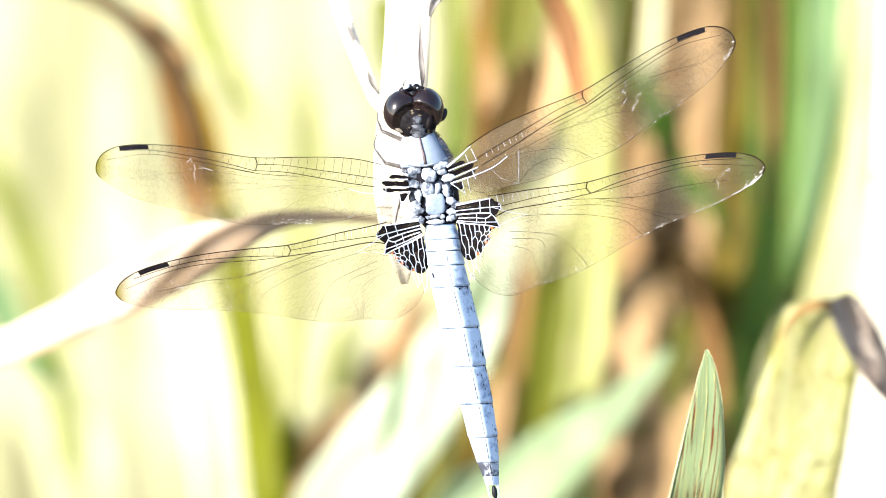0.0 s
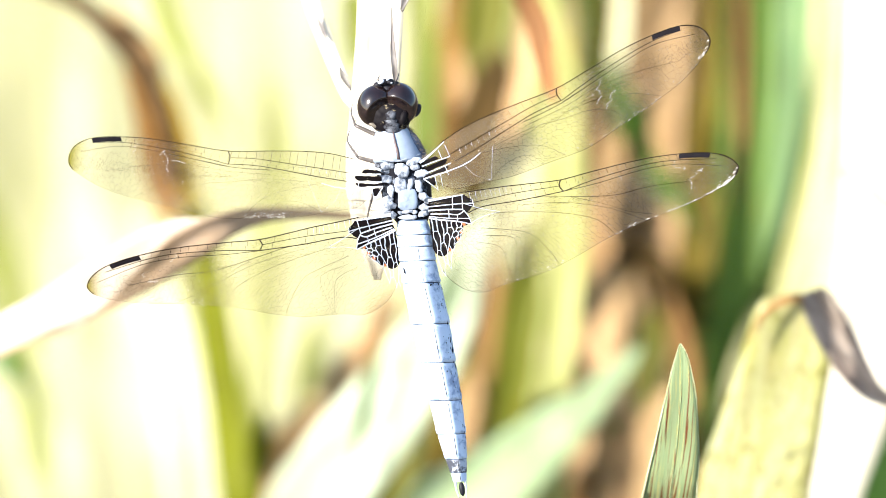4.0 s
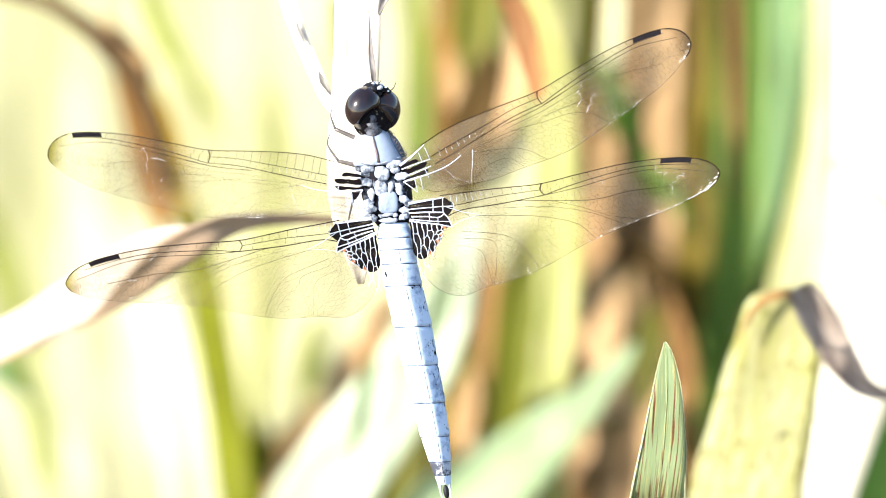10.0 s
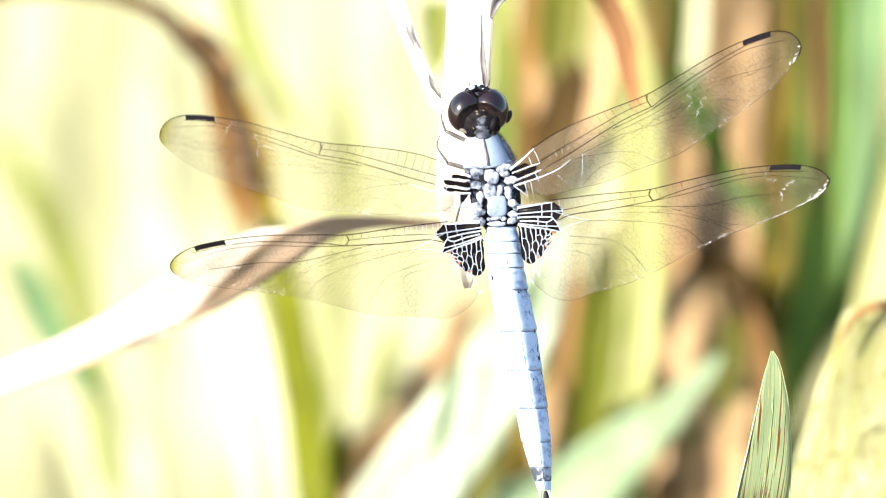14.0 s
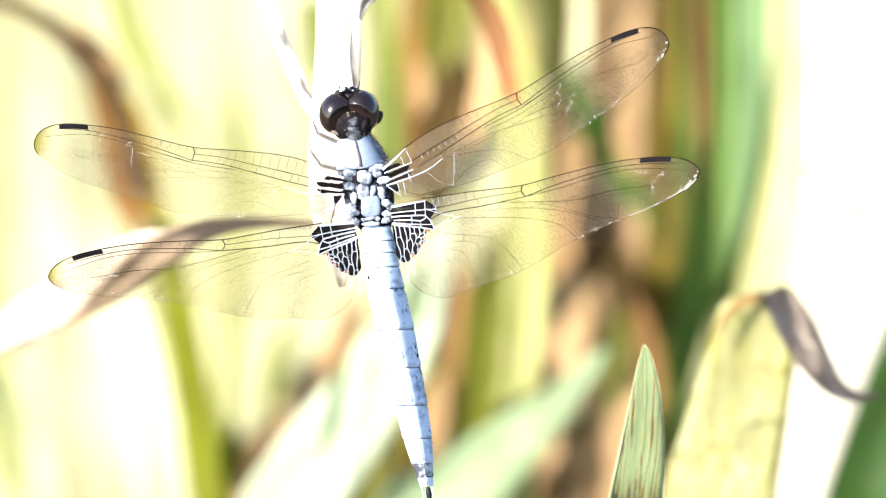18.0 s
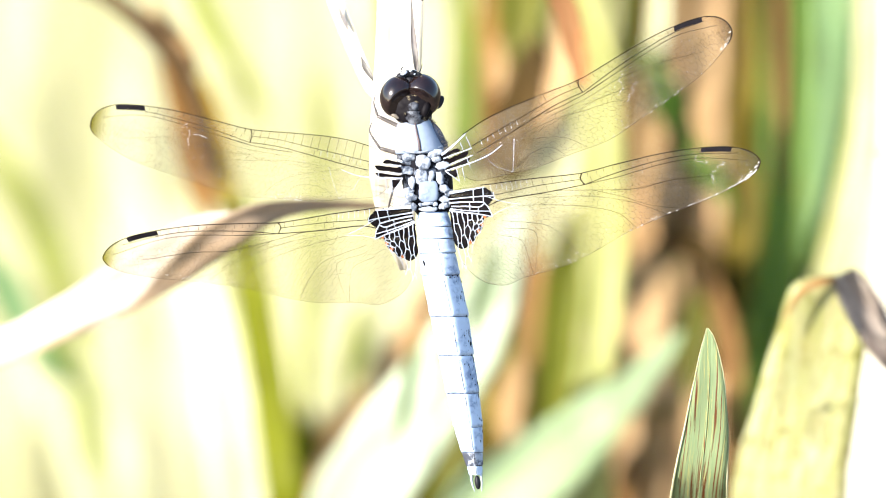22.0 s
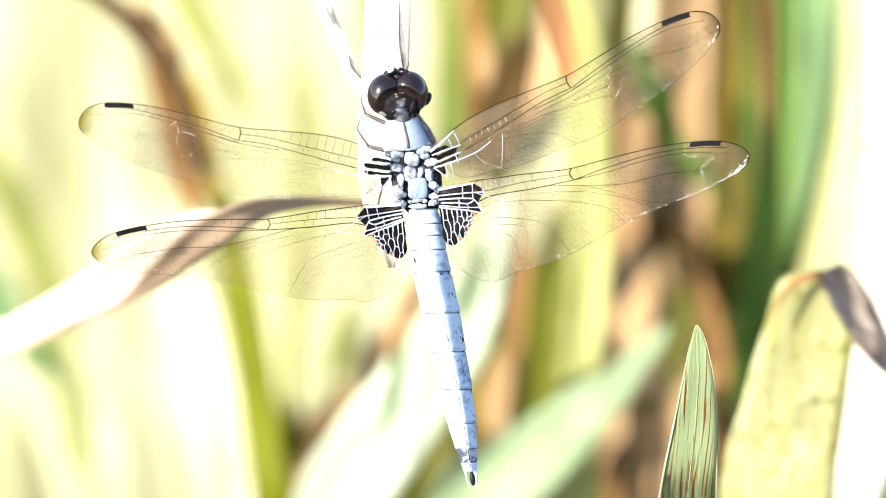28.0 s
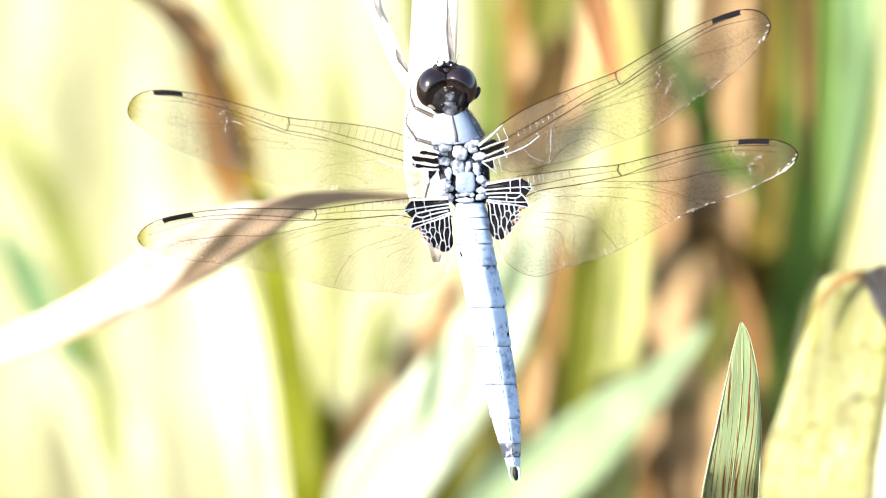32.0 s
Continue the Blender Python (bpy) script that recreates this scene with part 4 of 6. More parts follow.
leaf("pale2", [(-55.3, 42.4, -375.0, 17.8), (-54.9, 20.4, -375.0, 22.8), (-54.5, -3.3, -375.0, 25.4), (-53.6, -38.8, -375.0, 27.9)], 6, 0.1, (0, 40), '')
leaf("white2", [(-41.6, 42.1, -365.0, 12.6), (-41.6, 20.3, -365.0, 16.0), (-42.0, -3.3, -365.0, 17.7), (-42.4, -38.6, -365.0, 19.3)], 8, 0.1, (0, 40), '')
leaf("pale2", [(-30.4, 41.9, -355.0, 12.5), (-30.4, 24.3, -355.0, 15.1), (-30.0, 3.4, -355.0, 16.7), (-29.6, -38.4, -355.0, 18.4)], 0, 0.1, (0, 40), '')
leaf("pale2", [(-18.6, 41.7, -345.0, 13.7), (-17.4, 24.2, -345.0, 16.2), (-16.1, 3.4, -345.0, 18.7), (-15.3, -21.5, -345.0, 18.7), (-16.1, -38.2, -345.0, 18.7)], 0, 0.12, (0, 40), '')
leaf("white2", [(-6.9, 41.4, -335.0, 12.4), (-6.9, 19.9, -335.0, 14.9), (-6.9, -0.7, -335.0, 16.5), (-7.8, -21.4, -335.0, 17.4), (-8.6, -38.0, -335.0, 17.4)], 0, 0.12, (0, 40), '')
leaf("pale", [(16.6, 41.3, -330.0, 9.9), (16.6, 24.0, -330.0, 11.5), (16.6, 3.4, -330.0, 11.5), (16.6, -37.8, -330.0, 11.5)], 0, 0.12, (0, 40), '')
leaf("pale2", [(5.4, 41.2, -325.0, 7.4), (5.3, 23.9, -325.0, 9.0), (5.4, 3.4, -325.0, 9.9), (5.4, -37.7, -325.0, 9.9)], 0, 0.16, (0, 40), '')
plant("pale_reed", "broad pale yellow reed blades in full sun")

leaf("lime", [(-37.7, 50.5, -212.0, 2.1), (-33.1, 33.6, -212.0, 2.6), (-31.6, 28.2, -212.0, 3.1), (-29.6, 24.4, -212.0, 2.6), (-27.5, 21.0, -212.0, 0.6)], 0, 0.2, (40, 40), '')
leaf("lime", [(-29.6, 25.3, -222.0, 0.5), (-27.8, 21.7, -222.0, 2.0), (-25.7, 18.3, -222.0, 2.0), (-23.2, 14.4, -222.0, 0.5)], 0, 0.2, (40, 40), '')
leaf("lime", [(-17.6, 20.5, -250.0, 0.6), (-16.8, 11.1, -250.0, 2.0), (-17.6, 1.7, -250.0, 2.2), (-19.2, -9.4, -250.0, 2.0), (-20.0, -36.1, -250.0, 2.0)], 0, 0.2, (0, 40), '')
leaf("lime", [(-5.0, 30.5, -120.0, 3.3), (-4.9, 27.6, -120.0, 3.2), (-4.9, 23.9, -120.0, 2.2), (-5.1, 21.1, -120.0, 0.4)], 0, 0.2, None, '')
leaf("lime", [(-11.1, -11.1, -222.0, 0.6), (-11.5, -15.7, -222.0, 2.6), (-12.4, -20.3, -222.0, 2.6), (-13.5, -24.9, -222.0, 0.6)], 0, 0.2, (0, 40), '')
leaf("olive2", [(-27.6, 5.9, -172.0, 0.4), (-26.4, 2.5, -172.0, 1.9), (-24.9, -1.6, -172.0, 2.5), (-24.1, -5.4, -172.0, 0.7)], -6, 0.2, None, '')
plant("lime_clump", "lime green reed blades")

leaf("teal", [(-62.1, -2.2, -200.0, 1.5), (-59.0, -7.5, -200.0, 4.3), (-57.1, -11.4, -200.0, 4.3), (-54.7, -15.9, -200.0, 2.7), (-51.8, -20.5, -200.0, 0.6)], 0, 0.2, None, '')
leaf("green", [(-56.6, -14.3, -225.0, 0.5), (-54.2, -16.9, -225.0, 2.3), (-51.7, -19.7, -225.0, 2.6), (-49.1, -22.8, -225.0, 0.6)], 0, 0.2, None, '')
leaf("white2", [(-61.1, -16.9, -300.0, 3.2), (-56.2, -22.6, -300.0, 8.9), (-52.2, -29.1, -300.0, 10.5), (-48.9, -38.8, -300.0, 11.3)], 0, 0.12, (20, 40), '')
leaf("olive", [(-63.0, -4.5, -228.0, 1.5), (-60.0, -7.6, -228.0, 3.4), (-57.7, -11.5, -228.0, 3.1), (-56.5, -13.9, -228.0, 0.6)], 0, 0.2, (30, 40), '')
leaf("teal4", [(-34.9, -30.2, -262.0, 0.5), (-33.8, -33.3, -262.0, 2.1), (-32.7, -37.3, -262.0, 2.4), (-32.0, -41.2, -262.0, 2.1)], 0, 0.2, (0, 40), '')
plant("bluish_clump", "bluish green reed blades low in the clump")


# ---- reeds farther off ----
far_rng = np.random.RandomState(5)


def far_plant(x, z, kinds, tall, wide):
    """A clump of a few blades that stand up from the soil; x and z in mm of the tilted frame."""
    foot = F @ Vector((x * MM, 0, z * MM))
    root = thing("far_reed", Matrix.Translation((foot.x, foot.y, 0)), "clump of tall %s reed blades" % kinds[1], "reed", "reeds")
    for k in range(4):
        a, h = far_rng.uniform(-1, 1), tall * far_rng.uniform(0.75, 1.1)
        w = wide * far_rng.uniform(0.8, 1.25)
        dx, dy = far_rng.uniform(-60, 60), far_rng.uniform(-40, 40)
        pts = [(dx + 90 * a, dy + 40 * a, h, 1.0), (dx + 55 * a, dy + 20 * a, h * 0.85, w * 0.7), (dx + 20 * a, dy, h * 0.55, w), (dx * 0.7, dy * 0.7, h * 0.28, w), (dx * 0.3, dy * 0.3, -6, w * 0.8)]
        me = blade_mesh("leaf", [(px, pz, -py, pw) for px, py, pz, pw in pts], kinds[0][k % len(kinds[0])], far_rng.uniform(-35, 35), 0.15, n=30, wave=0.05, seed=next(seeds))
        me.transform(pose(0, 0, 0, 90))
        part("leaf", me, root)


SUNNY = (("pale2", "white2", "pale2", "pale"), "pale yellow-green")
DRY = (("pink", "tan", "pink", "mustard2"), "tan dead")
FRESH = (("lime", "teal3", "pale", "olive"), "green")
for x, z, kinds, tall, wide in (
        (-130, -460, SUNNY, 420, 22), (-95, -470, SUNNY, 420, 22), (-70, -480, SUNNY, 420, 24), (-45, -460, SUNNY, 420, 22), (-20, -470, SUNNY, 420, 22), (5, -450, SUNNY, 420, 20),
        (-110, -520, SUNNY, 400, 24), (-80, -540, SUNNY, 400, 24), (-50, -560, SUNNY, 400, 24), (-25, -530, SUNNY, 400, 24), (0, -550, SUNNY, 400, 22),
        (30, -420, DRY, 430, 20), (50, -440, DRY, 430, 20), (25, -520, DRY, 430, 20), (60, -540, DRY, 430, 20),
        (75, -410, FRESH, 470, 18), (95, -430, FRESH, 470, 18), (85, -530, FRESH, 470, 20), (120, -480, FRESH, 470, 20),
        (180, -300, FRESH, 560, 18), (240, -200, DRY, 480, 16), (320, -420, FRESH, 470, 18), (-140, -760, FRESH, 700, 20), (40, -780, FRESH, 700, 20), (200, -720, FRESH, 700, 20)):
    far_plant(x, z, kinds, tall, wide)

# ---- the dragonfly ----
FLY_AT = F @ Matrix.Translation((1.84 * MM, 7.25 * MM, 0))
fly = thing("dragonfly", FLY_AT, "pale powder-blue dragonfly with clear wings perched on a dead reed", "dragonfly")


def rings_mesh(name, rows, material, sides=20):
    """A body lofted along y. Rows: x, y, z, half width, half depth."""
    verts, faces = [], []
    for x, y, z, a, b in rows:
        for k in range(sides):
            t = 2 * math.pi * k / sides
            verts.append((x + a * math.cos(t), y, z + b * math.sin(t)))
    n = len(rows)
    for i in range(n - 1):
        for k in range(sides):
            q = (k + 1) % sides
            faces.append((i * sides + k, (i + 1) * sides + k, (i + 1) * sides + q, i * sides + q))
    faces.append(tuple(range(sides)))
    faces.append(tuple((n - 1) * sides + k for k in range(sides))[::-1])
    return mesh_of(name, scaled(verts), faces, material)


# abdomen: way from the thorax, sideways drift, half width
ABD = [(5.9, 0.95, 1.7), (7.3, 1.04, 2.08), (8.9, 1.2, 2.15), (10.8, 1.4, 2.18), (13.4, 1.75, 2.25), (18.3, 2.68, 2.25), (22.8, 3.34, 2.1),
       (27.4, 4.1, 1.92), (31.4, 4.66, 1.7), (34.4, 5.08, 1.26), (36.0, 5.32, 0.94), (37.1, 5.45, 0.76)]
abd_a = np.array(ABD)
# cross-section of the abdomen: a roof whose ridge leans to one side, sideways and upwards in half widths; rounder at the root
ROOF = catmull([(1.0, -0.15), (0.90, 0.12), (0.62, 0.48), (0.30, 0.82), (0.17, 0.89), (-0.02, 0.81), (-0.44, 0.50), (-0.82, 0.16), (-1.0, -0.12), (-0.7, -0.5), (0.0, -0.62), (0.7, -0.5), (1.0, -0.15)], 37)[:-1]
ROUND = [((a / math.hypot(a, c * 1.25)) * 0.99, c * 1.25 / math.hypot(a, c * 1.25) * 0.78) for a, c in ROOF]


def abd_at(s):
    return [float(np.interp(s, abd_a[:, 0], abd_a[:, k])) for k in (1, 2)]


def roof_mesh(name, rows, material):
    """A piece of the abdomen. Rows: x, y, z, half width."""
    verts, faces, m = [], [], len(ROOF)
    for x, y, z, w in rows:
        g = min(1.0, max(0.0, (-y - 7.5) / 6.5))
        verts += [(x + w * (a * g + p * (1 - g)), y, z + w * (c * g + q * (1 - g))) for (a, c), (p, q) in zip(ROOF, ROUND)]
    for i in range(len(rows) - 1):
        for k in range(m):
            q = (k + 1) % m
            faces.append((i * m + k, (i + 1) * m + k, (i + 1) * m + q, i * m + q))
    faces.append(tuple(range(m)))
    faces.append(tuple((len(rows) - 1) * m + k for k in range(m))[::-1])
    return mesh_of(name, scaled(verts), faces, material)


joints = [5.9, 7.7, 9.1, 10.8, 13.4, 18.3, 22.9, 27.4, 31.4, 34.4, 36.0, 37.1]
for a, b in zip(joints, joints[1:]):
    rows = []
    for i in range(13):
        s = a + 0.04 + (b - a - 0.08) * i / 12
        x, w = abd_at(s)
        flare = (0.035 if i in (10, 11) else 0.02 if i == 12 else 0.0) - (0.035 if i == 0 else 0.012 if i == 1 else 0)
        rows.append((x, -s, -0.6, w * (1.0 + 0.012 * math.sin(math.pi * i / 12) + flare)))
    seg = part("abdomen_segment", roof_mesh("abdomen_segment", rows, TAIL if 34 < a < 36 else ABDOMEN), fly, "mottled grey tail segment" if 34 < a < 36 else "")
    # the ridge line along the back of the segment
    if a > 9:
        top = int(np.argmax(ROOF[:, 1]))
        line = []
        for x, y, z, w in rows[1:-1]:
            g = min(1.0, max(0.0, (-y - 7.5) / 6.5))
            line.append((x + w * (ROOF[top][0] * g + ROUND[top][0] * (1 - g)), y, z + w * (ROOF[top][1] * g + ROUND[top][1] * (1 - g)) - 0.005))
        v, f = tube(line, 0.045, 6)
        part("ridge_line", mesh_of("ridge_line", scaled(v), f, REAR), seg, "thin dark ridge line")
part("abdomen_core", roof_mesh("abdomen_core", [(abd_at(s)[0], -s, -0.6, abd_at(s)[1] * 0.965) for s in np.linspace(6.0, 37.0, 40)], FLANK), fly, "dark skin in the joints of the abdomen")
# dark scratches and flecks on the shaded flank
fleck = np.random.RandomState(12)
flecks = []
for k in range(85):
    s = fleck.choice([fleck.uniform(19.5, 22.6), fleck.uniform(23, 33), fleck.uniform(13, 18)])
    x, w = abd_at(s)
    i = fleck.uniform(0.8, 8.5) * fleck.uniform(0.4, 1.0)
    lo, hi = ROOF[int(i)], ROOF[int(i) + 1]
    q = lo + (hi - lo) * (i % 1)
    way = Vector((0.18, -1, -0.02)).normalized() * fleck.uniform(0.06, 0.5) * (1.6 if i < 3 else 0.7)
    p = Vector((x + w * q[0], -s, -0.6 + w * q[1]))
    flecks.append(tube([p, p + way * 0.5 + Vector((fleck.uniform(-0.06, 0.06), 0, 0)), p + way], [0.03, fleck.uniform(0.04, 0.11), 0.02], 5))
flecks += [tube([(2.55, -13.5, 0.9), (2.8, -13.75, 0.82), (2.95, -13.6, 0.72)], [0.05, 0.16, 0.05], 6), tube([(-0.3, -11.6, 0.15), (-0.2, -12.0, 0.12), (-0.12, -12.3, 0.12)], [0.06, 0.12, 0.05], 6)]
v, f = joined(flecks)
part("flecks", mesh_of("flecks", scaled(v), f, DARK), fly, "dark flecks on the flank of the abdomen")
x_end, _ = abd_at(37.1)
for sx in (-1, 1):
    line = catmull([(x_end + sx * 0.55, -36.9, -0.5), (x_end + sx * 0.58 + 0.1, -37.9, -0.35), (x_end + sx * 0.42 + 0.25, -39.0, -0.3)], 10)
    v, f = tube(line, np.linspace(0.17, 0.05, 10), 8)
    part("clasper", mesh_of("clasper", scaled(v), f, WHITE_VEIN), fly, "small pale tail clasper")
v, f = ball((x_end + 0.2, -37.95, -0.35), (0.34, 0.85, 0.3), 10, 14, 6)
part("tail_plate", mesh_of("tail_plate", scaled(v), f, DARK), fly, "black plate between the claspers")

# thorax: a pale front and a dark rear that carries the wing plates
th = [(-1.05, 5.3, -1.0, 1.2, 1.1), (-1.03, 4.95, -1.0, 1.75, 1.7), (-0.95, 4.0, -1.1, 2.3, 2.3), (-0.72, 2.6, -1.1, 2.75, 2.75), (-0.45, 1.4, -1.2, 3.0, 2.9), (-0.38, 1.0, -1.2, 2.95, 2.7)]
part("thorax_front", rings_mesh("thorax_front", [tuple(r) for r in catmull(th, 24)], BLUE, 34), fly, "powder-blue front of the thorax")
th = [(-0.35, 1.1, -1.4, 2.95, 2.5), (-0.1, 0.0, -1.4, 3.1, 2.4), (0.2, -1.4, -1.5, 3.05, 2.4), (0.45, -3.4, -1.6, 2.9, 2.35), (0.7, -5.0, -1.6, 2.5, 2.1), (0.9, -6.3, -1.2, 1.75, 1.4)]
part("thorax_rear", rings_mesh("thorax_rear", [tuple(r) for r in catmull(th, 24)], REAR, 30), fly, "dark rear of the thorax")
# right flank: the shade on this side is put into its dark blue
th = [(-0.35, 4.9, -1.5, 1.2, 1.2), (-0.05, 4.0, -1.6, 1.9, 1.9), (0.25, 2.6, -1.7, 2.3, 2.35), (0.45, 1.2, -1.8, 2.55, 2.4), (0.5, 0.6, -1.8, 2.5, 2.3)]
part("thorax_flank", rings_mesh("thorax_flank", [tuple(r) for r in catmull(th, 18)], FLANK, 26), fly, "furry flank of the thorax, its shade coloured dark blue")
v, f = tube(catmull([(-1.0, 5.1, 0.55), (-0.92, 4.4, 1.08), (-0.72, 3.2, 1.56), (-0.5, 2.2, 1.7), (-0.42, 1.3, 1.66)], 16), np.linspace(0.05, 0.2, 16), 6)
part("thorax_seam", mesh_of("thorax_seam", scaled(v), f, SEAM), fly, "brown seam along the front of the thorax")
v, f = tube(catmull([(-3.3, 1.75, -0.9), (-2.4, 1.35, 0.9), (-0.5, 1.1, 1.66), (1.3, 1.55, 0.95), (2.2, 1.8, 0.0)], 18), 0.14, 6)
part("thorax_rim", mesh_of("thorax_rim", scaled(v), f, PLATE), fly, "pale rim of the thorax front")
hairs = []
hr = np.random.RandomState(3)
for k in range(420):
    t = hr.uniform(0.0, 1.0)
    y = 5.0 - 4.2 * t
    a = hr.uniform(-0.5, 0.55)
    r = 1.75 + 1.2 * min(1, t * 1.5)
    x, z = -0.7 + 1.0 * t + r * 0.9 * math.cos(a), -1.45 + r * math.sin(a)
    hairs.append(tube([(x - 0.1, y, z), (x + hr.uniform(0.12, 0.45), y + hr.uniform(-0.1, 0.3), z + hr.uniform(0, 0.3))], [0.02, 0.006], 4, False))
v, f = joined(hairs)
part("thorax_fur", mesh_of("thorax_fur", scaled(v), f, LEG), fly, "fine dark hairs")
for sx in (-1, 1):
    v, f = tube([(-1.05 + sx * 1.45, 4.85, -0.5), (-1.05 + sx * 0.95, 5.08, 0.25), (-1.05, 5.12, 0.62)], 0.17, 8)
    part("collar", mesh_of("collar", scaled(v), f, PLATE), fly)
# plates of the back: x, y, half length, half width, turn, how square, how far down from the back
PLATES = [(-1.67, 0.66, 0.85, 0.5, 8, 2.2, 0), (-1.95, -0.02, 0.55, 0.34, -12, 2.2, 0.1), (-2.05, -0.94, 0.78, 0.44, -4, 2.4, 0), (-0.08, -0.05, 0.78, 0.84, 38, 2.0, -0.12), (1.35, 0.98, 0.85, 0.42, 12, 2.3, 0), (1.45, 0.32, 0.6, 0.34, 10, 2.2, 0.08),
          (2.24, -0.44, 0.85, 0.46, 10, 2.2, 0), (-0.3, -1.82, 0.66, 0.78, 8, 2.6, 0), (0.84, -1.76, 0.3, 0.68, -12, 2.6, 0), (-1.43, -2.47, 0.42, 0.62, -4, 2.2, 0), (1.83, -1.97, 0.4, 0.72, 8, 2.2, 0), (-0.5, -1.05, 0.32, 0.26, 0, 2.0, 0.05)]
PLATES += [(-1.95, -3.55, 0.72, 0.5, 14, 2.2, 0), (-1.6, -4.2, 0.62, 0.4, 20, 2.2, 0), (-2.2, -4.95, 0.72, 0.42, 4, 2.2, 0.1), (-1.35, -5.3, 0.45, 0.42, 0, 2.2, 0.2), (2.3, -3.2, 0.62, 0.42, -14, 2.2, 0), (2.95, -3.7, 0.5, 0.34, 10, 2.2, 0.1), (2.3, -4.5, 0.55, 0.38, 6, 2.2, 0.1), (3.0, -4.9, 0.6, 0.4, 4, 2.2, 0.2), (2.2, -5.3, 0.5, 0.34, 0, 2.2, 0.2),
           (0.41, -4.95, 0.62, 0.24, 0, 2.4, 0.1), (-0.45, -5.0, 0.28, 0.2, 0, 2.2, 0.15), (0.4, -5.62, 1.0, 0.26, -2, 2.6, 0.2), (1.3, -4.95, 0.26, 0.2, 0, 2.2, 0.2)]


def plate_mesh(x, y, a, c, t, square, down):
    zc = -1.3 + 2.55 * math.sqrt(max(0.05, 1 - ((x - 0.3 + 0.06 * y) / 3.5) ** 2)) - down
    ca, sa = math.cos(radians(t)), math.sin(radians(t))
    v, f = ball((0, 0, 0), (1, 1, 1), 12, 22)
    w = []
    for px, py, pz in v:
        r = math.hypot(px, py)
        k = r / ((abs(px) ** square + abs(py) ** square) ** (1 / square) + 1e-9) if r > 1e-6 else 1
        qx, qy = px * k * a * 1.1, py * k * c * 1.14
        gx, gy = x + qx * ca - qy * sa, y + qx * sa + qy * ca
        w.append((gx + 0.2 * noise.noise((gx * 2.6, gy * 2.6, 2)), gy + 0.2 * noise.noise((gx * 2.6, gy * 2.6, 7)), zc + 0.26 * pz - 0.05 * (gx - x) + 0.08 * noise.noise((gx * 2.6, gy * 2.6, 4))))
    return scaled(w), f


for row in PLATES:
    w, f = plate_mesh(*row)
    part("back_plate", mesh_of("back_plate", w, f, PLATE), fly)
w, f = plate_mesh(0.49, -3.5, 1.05, 1.12, 2, 3.6, -0.02)
part("back_shield", mesh_of("back_shield", w, f, SHIELD), fly, "large blue-grey plate of the back")

# head, with its own pivot at the neck
head = new("head")
head.parent = fly
head.empty_display_size = 0.003
HEAD_AT = (-1.45, 5.9, -0.3)
for sx, c in ((-1, (-1.5, 1.85, 0.1)), (1, (1.48, 2.02, 0.1))):
    v, f = ball(c, (2.12, 2.5, 2.0), 44, 60, sx * 14)
    w = []
    for x, y, z in v:
        q = ((x - 0.2) / 2.75) ** 2 + ((y - 0.45) / 2.35) ** 2
        w.append((x, y, z * (0.5 + 0.5 * min(1, q) ** 2) if z > 0 else z))
    part("eye", mesh_of("eye", scaled(w), f, EYE), head, "glossy dark brown eye")
v, f = ball((0.2, 0.45, 0.2), (2.5, 2.1, 1.35), 24, 36)
w = [(x, y, z + 0.16 * noise.noise((x * 1.4, y * 1.4, 3))) for x, y, z in v]
part("nape", mesh_of("nape", scaled(w), f, NAPE), head, "mottled dark and buff back of the head")
v, f = ball((-0.02, 3.5, -0.1), (0.9, 1.1, 0.9), 14, 20)
part("crown", mesh_of("crown", scaled(v), f, DARK), head, "dark crown between the eyes")
v, f = ball((-1.85, -0.42, 0.6), (0.75, 0.28, 0.4), 10, 14, -28)
part("cheek", mesh_of("cheek", scaled(v), f, BUFF), head, "pale buff cheek")
v, f = ball((1.75, 0.25, 1.15), (0.5, 0.9, 0.45), 10, 14, -18)
part("cheek", mesh_of("cheek", scaled(v), f, NAPE), head)
v, f = ball((3.45, 1.1, -0.1), (0.42, 0.85, 0.6), 10, 14, -25)
part("eye_knob", mesh_of("eye_knob", scaled(v), f, DARK), head, "black knob at the rim of the eye")
v, f = ball((0.0, 3.7, -0.7), (1.7, 1.25, 1.35), 14, 20)
part("face", mesh_of("face", scaled(v), f, DARK), head, "glossy black face")
for x, y, z in ((-0.7, 4.75, -0.35), (-0.2, 4.9, -0.3), (0.5, 4.85, -0.35), (0.0, 4.8, -1.1)):
    v, f = ball((x, y, z), (0.26, 0.16, 0.2), 8, 10)
    part("face_spot", mesh_of("face_spot", scaled(v), f, WHITE_VEIN), head)
for x, y, z, a in ((-1.1, 4.25, 0.55, 0.55), (-0.35, 4.6, 0.75, 0.5), (0.35, 4.6, 0.75, 0.5), (0.95, 4.3, 0.6, 0.5)):
    v, f = ball((x, y, z), (a, a * 0.75, a * 0.8), 8, 12)
    part("brow", mesh_of("brow", scaled(v), f, DARK), head)
for x, y, a in ((-0.72, 4.62, 0.42), (0.1, 4.85, 0.2), (0.55, 4.45, 0.14)):
    v, f = ball((x, y, 1.15), (a, a * 0.62, 0.2), 8, 12, 25)
    part("face_spot", mesh_of("face_spot", scaled(v), f, WHITE_VEIN), head, "white spot on the forehead")
for sx in (-1, 1):
    line = catmull([(sx * 0.9, 4.3, 0.8), (sx * 1.15 + 0.1, 4.95, 1.1), (sx * 1.05 + 0.4, 5.6, 0.9)], 8)
    v, f = tube(line, np.linspace(0.09, 0.035, 8), 6)
    part("antenna", mesh_of("antenna", scaled(v), f, DARK), head)
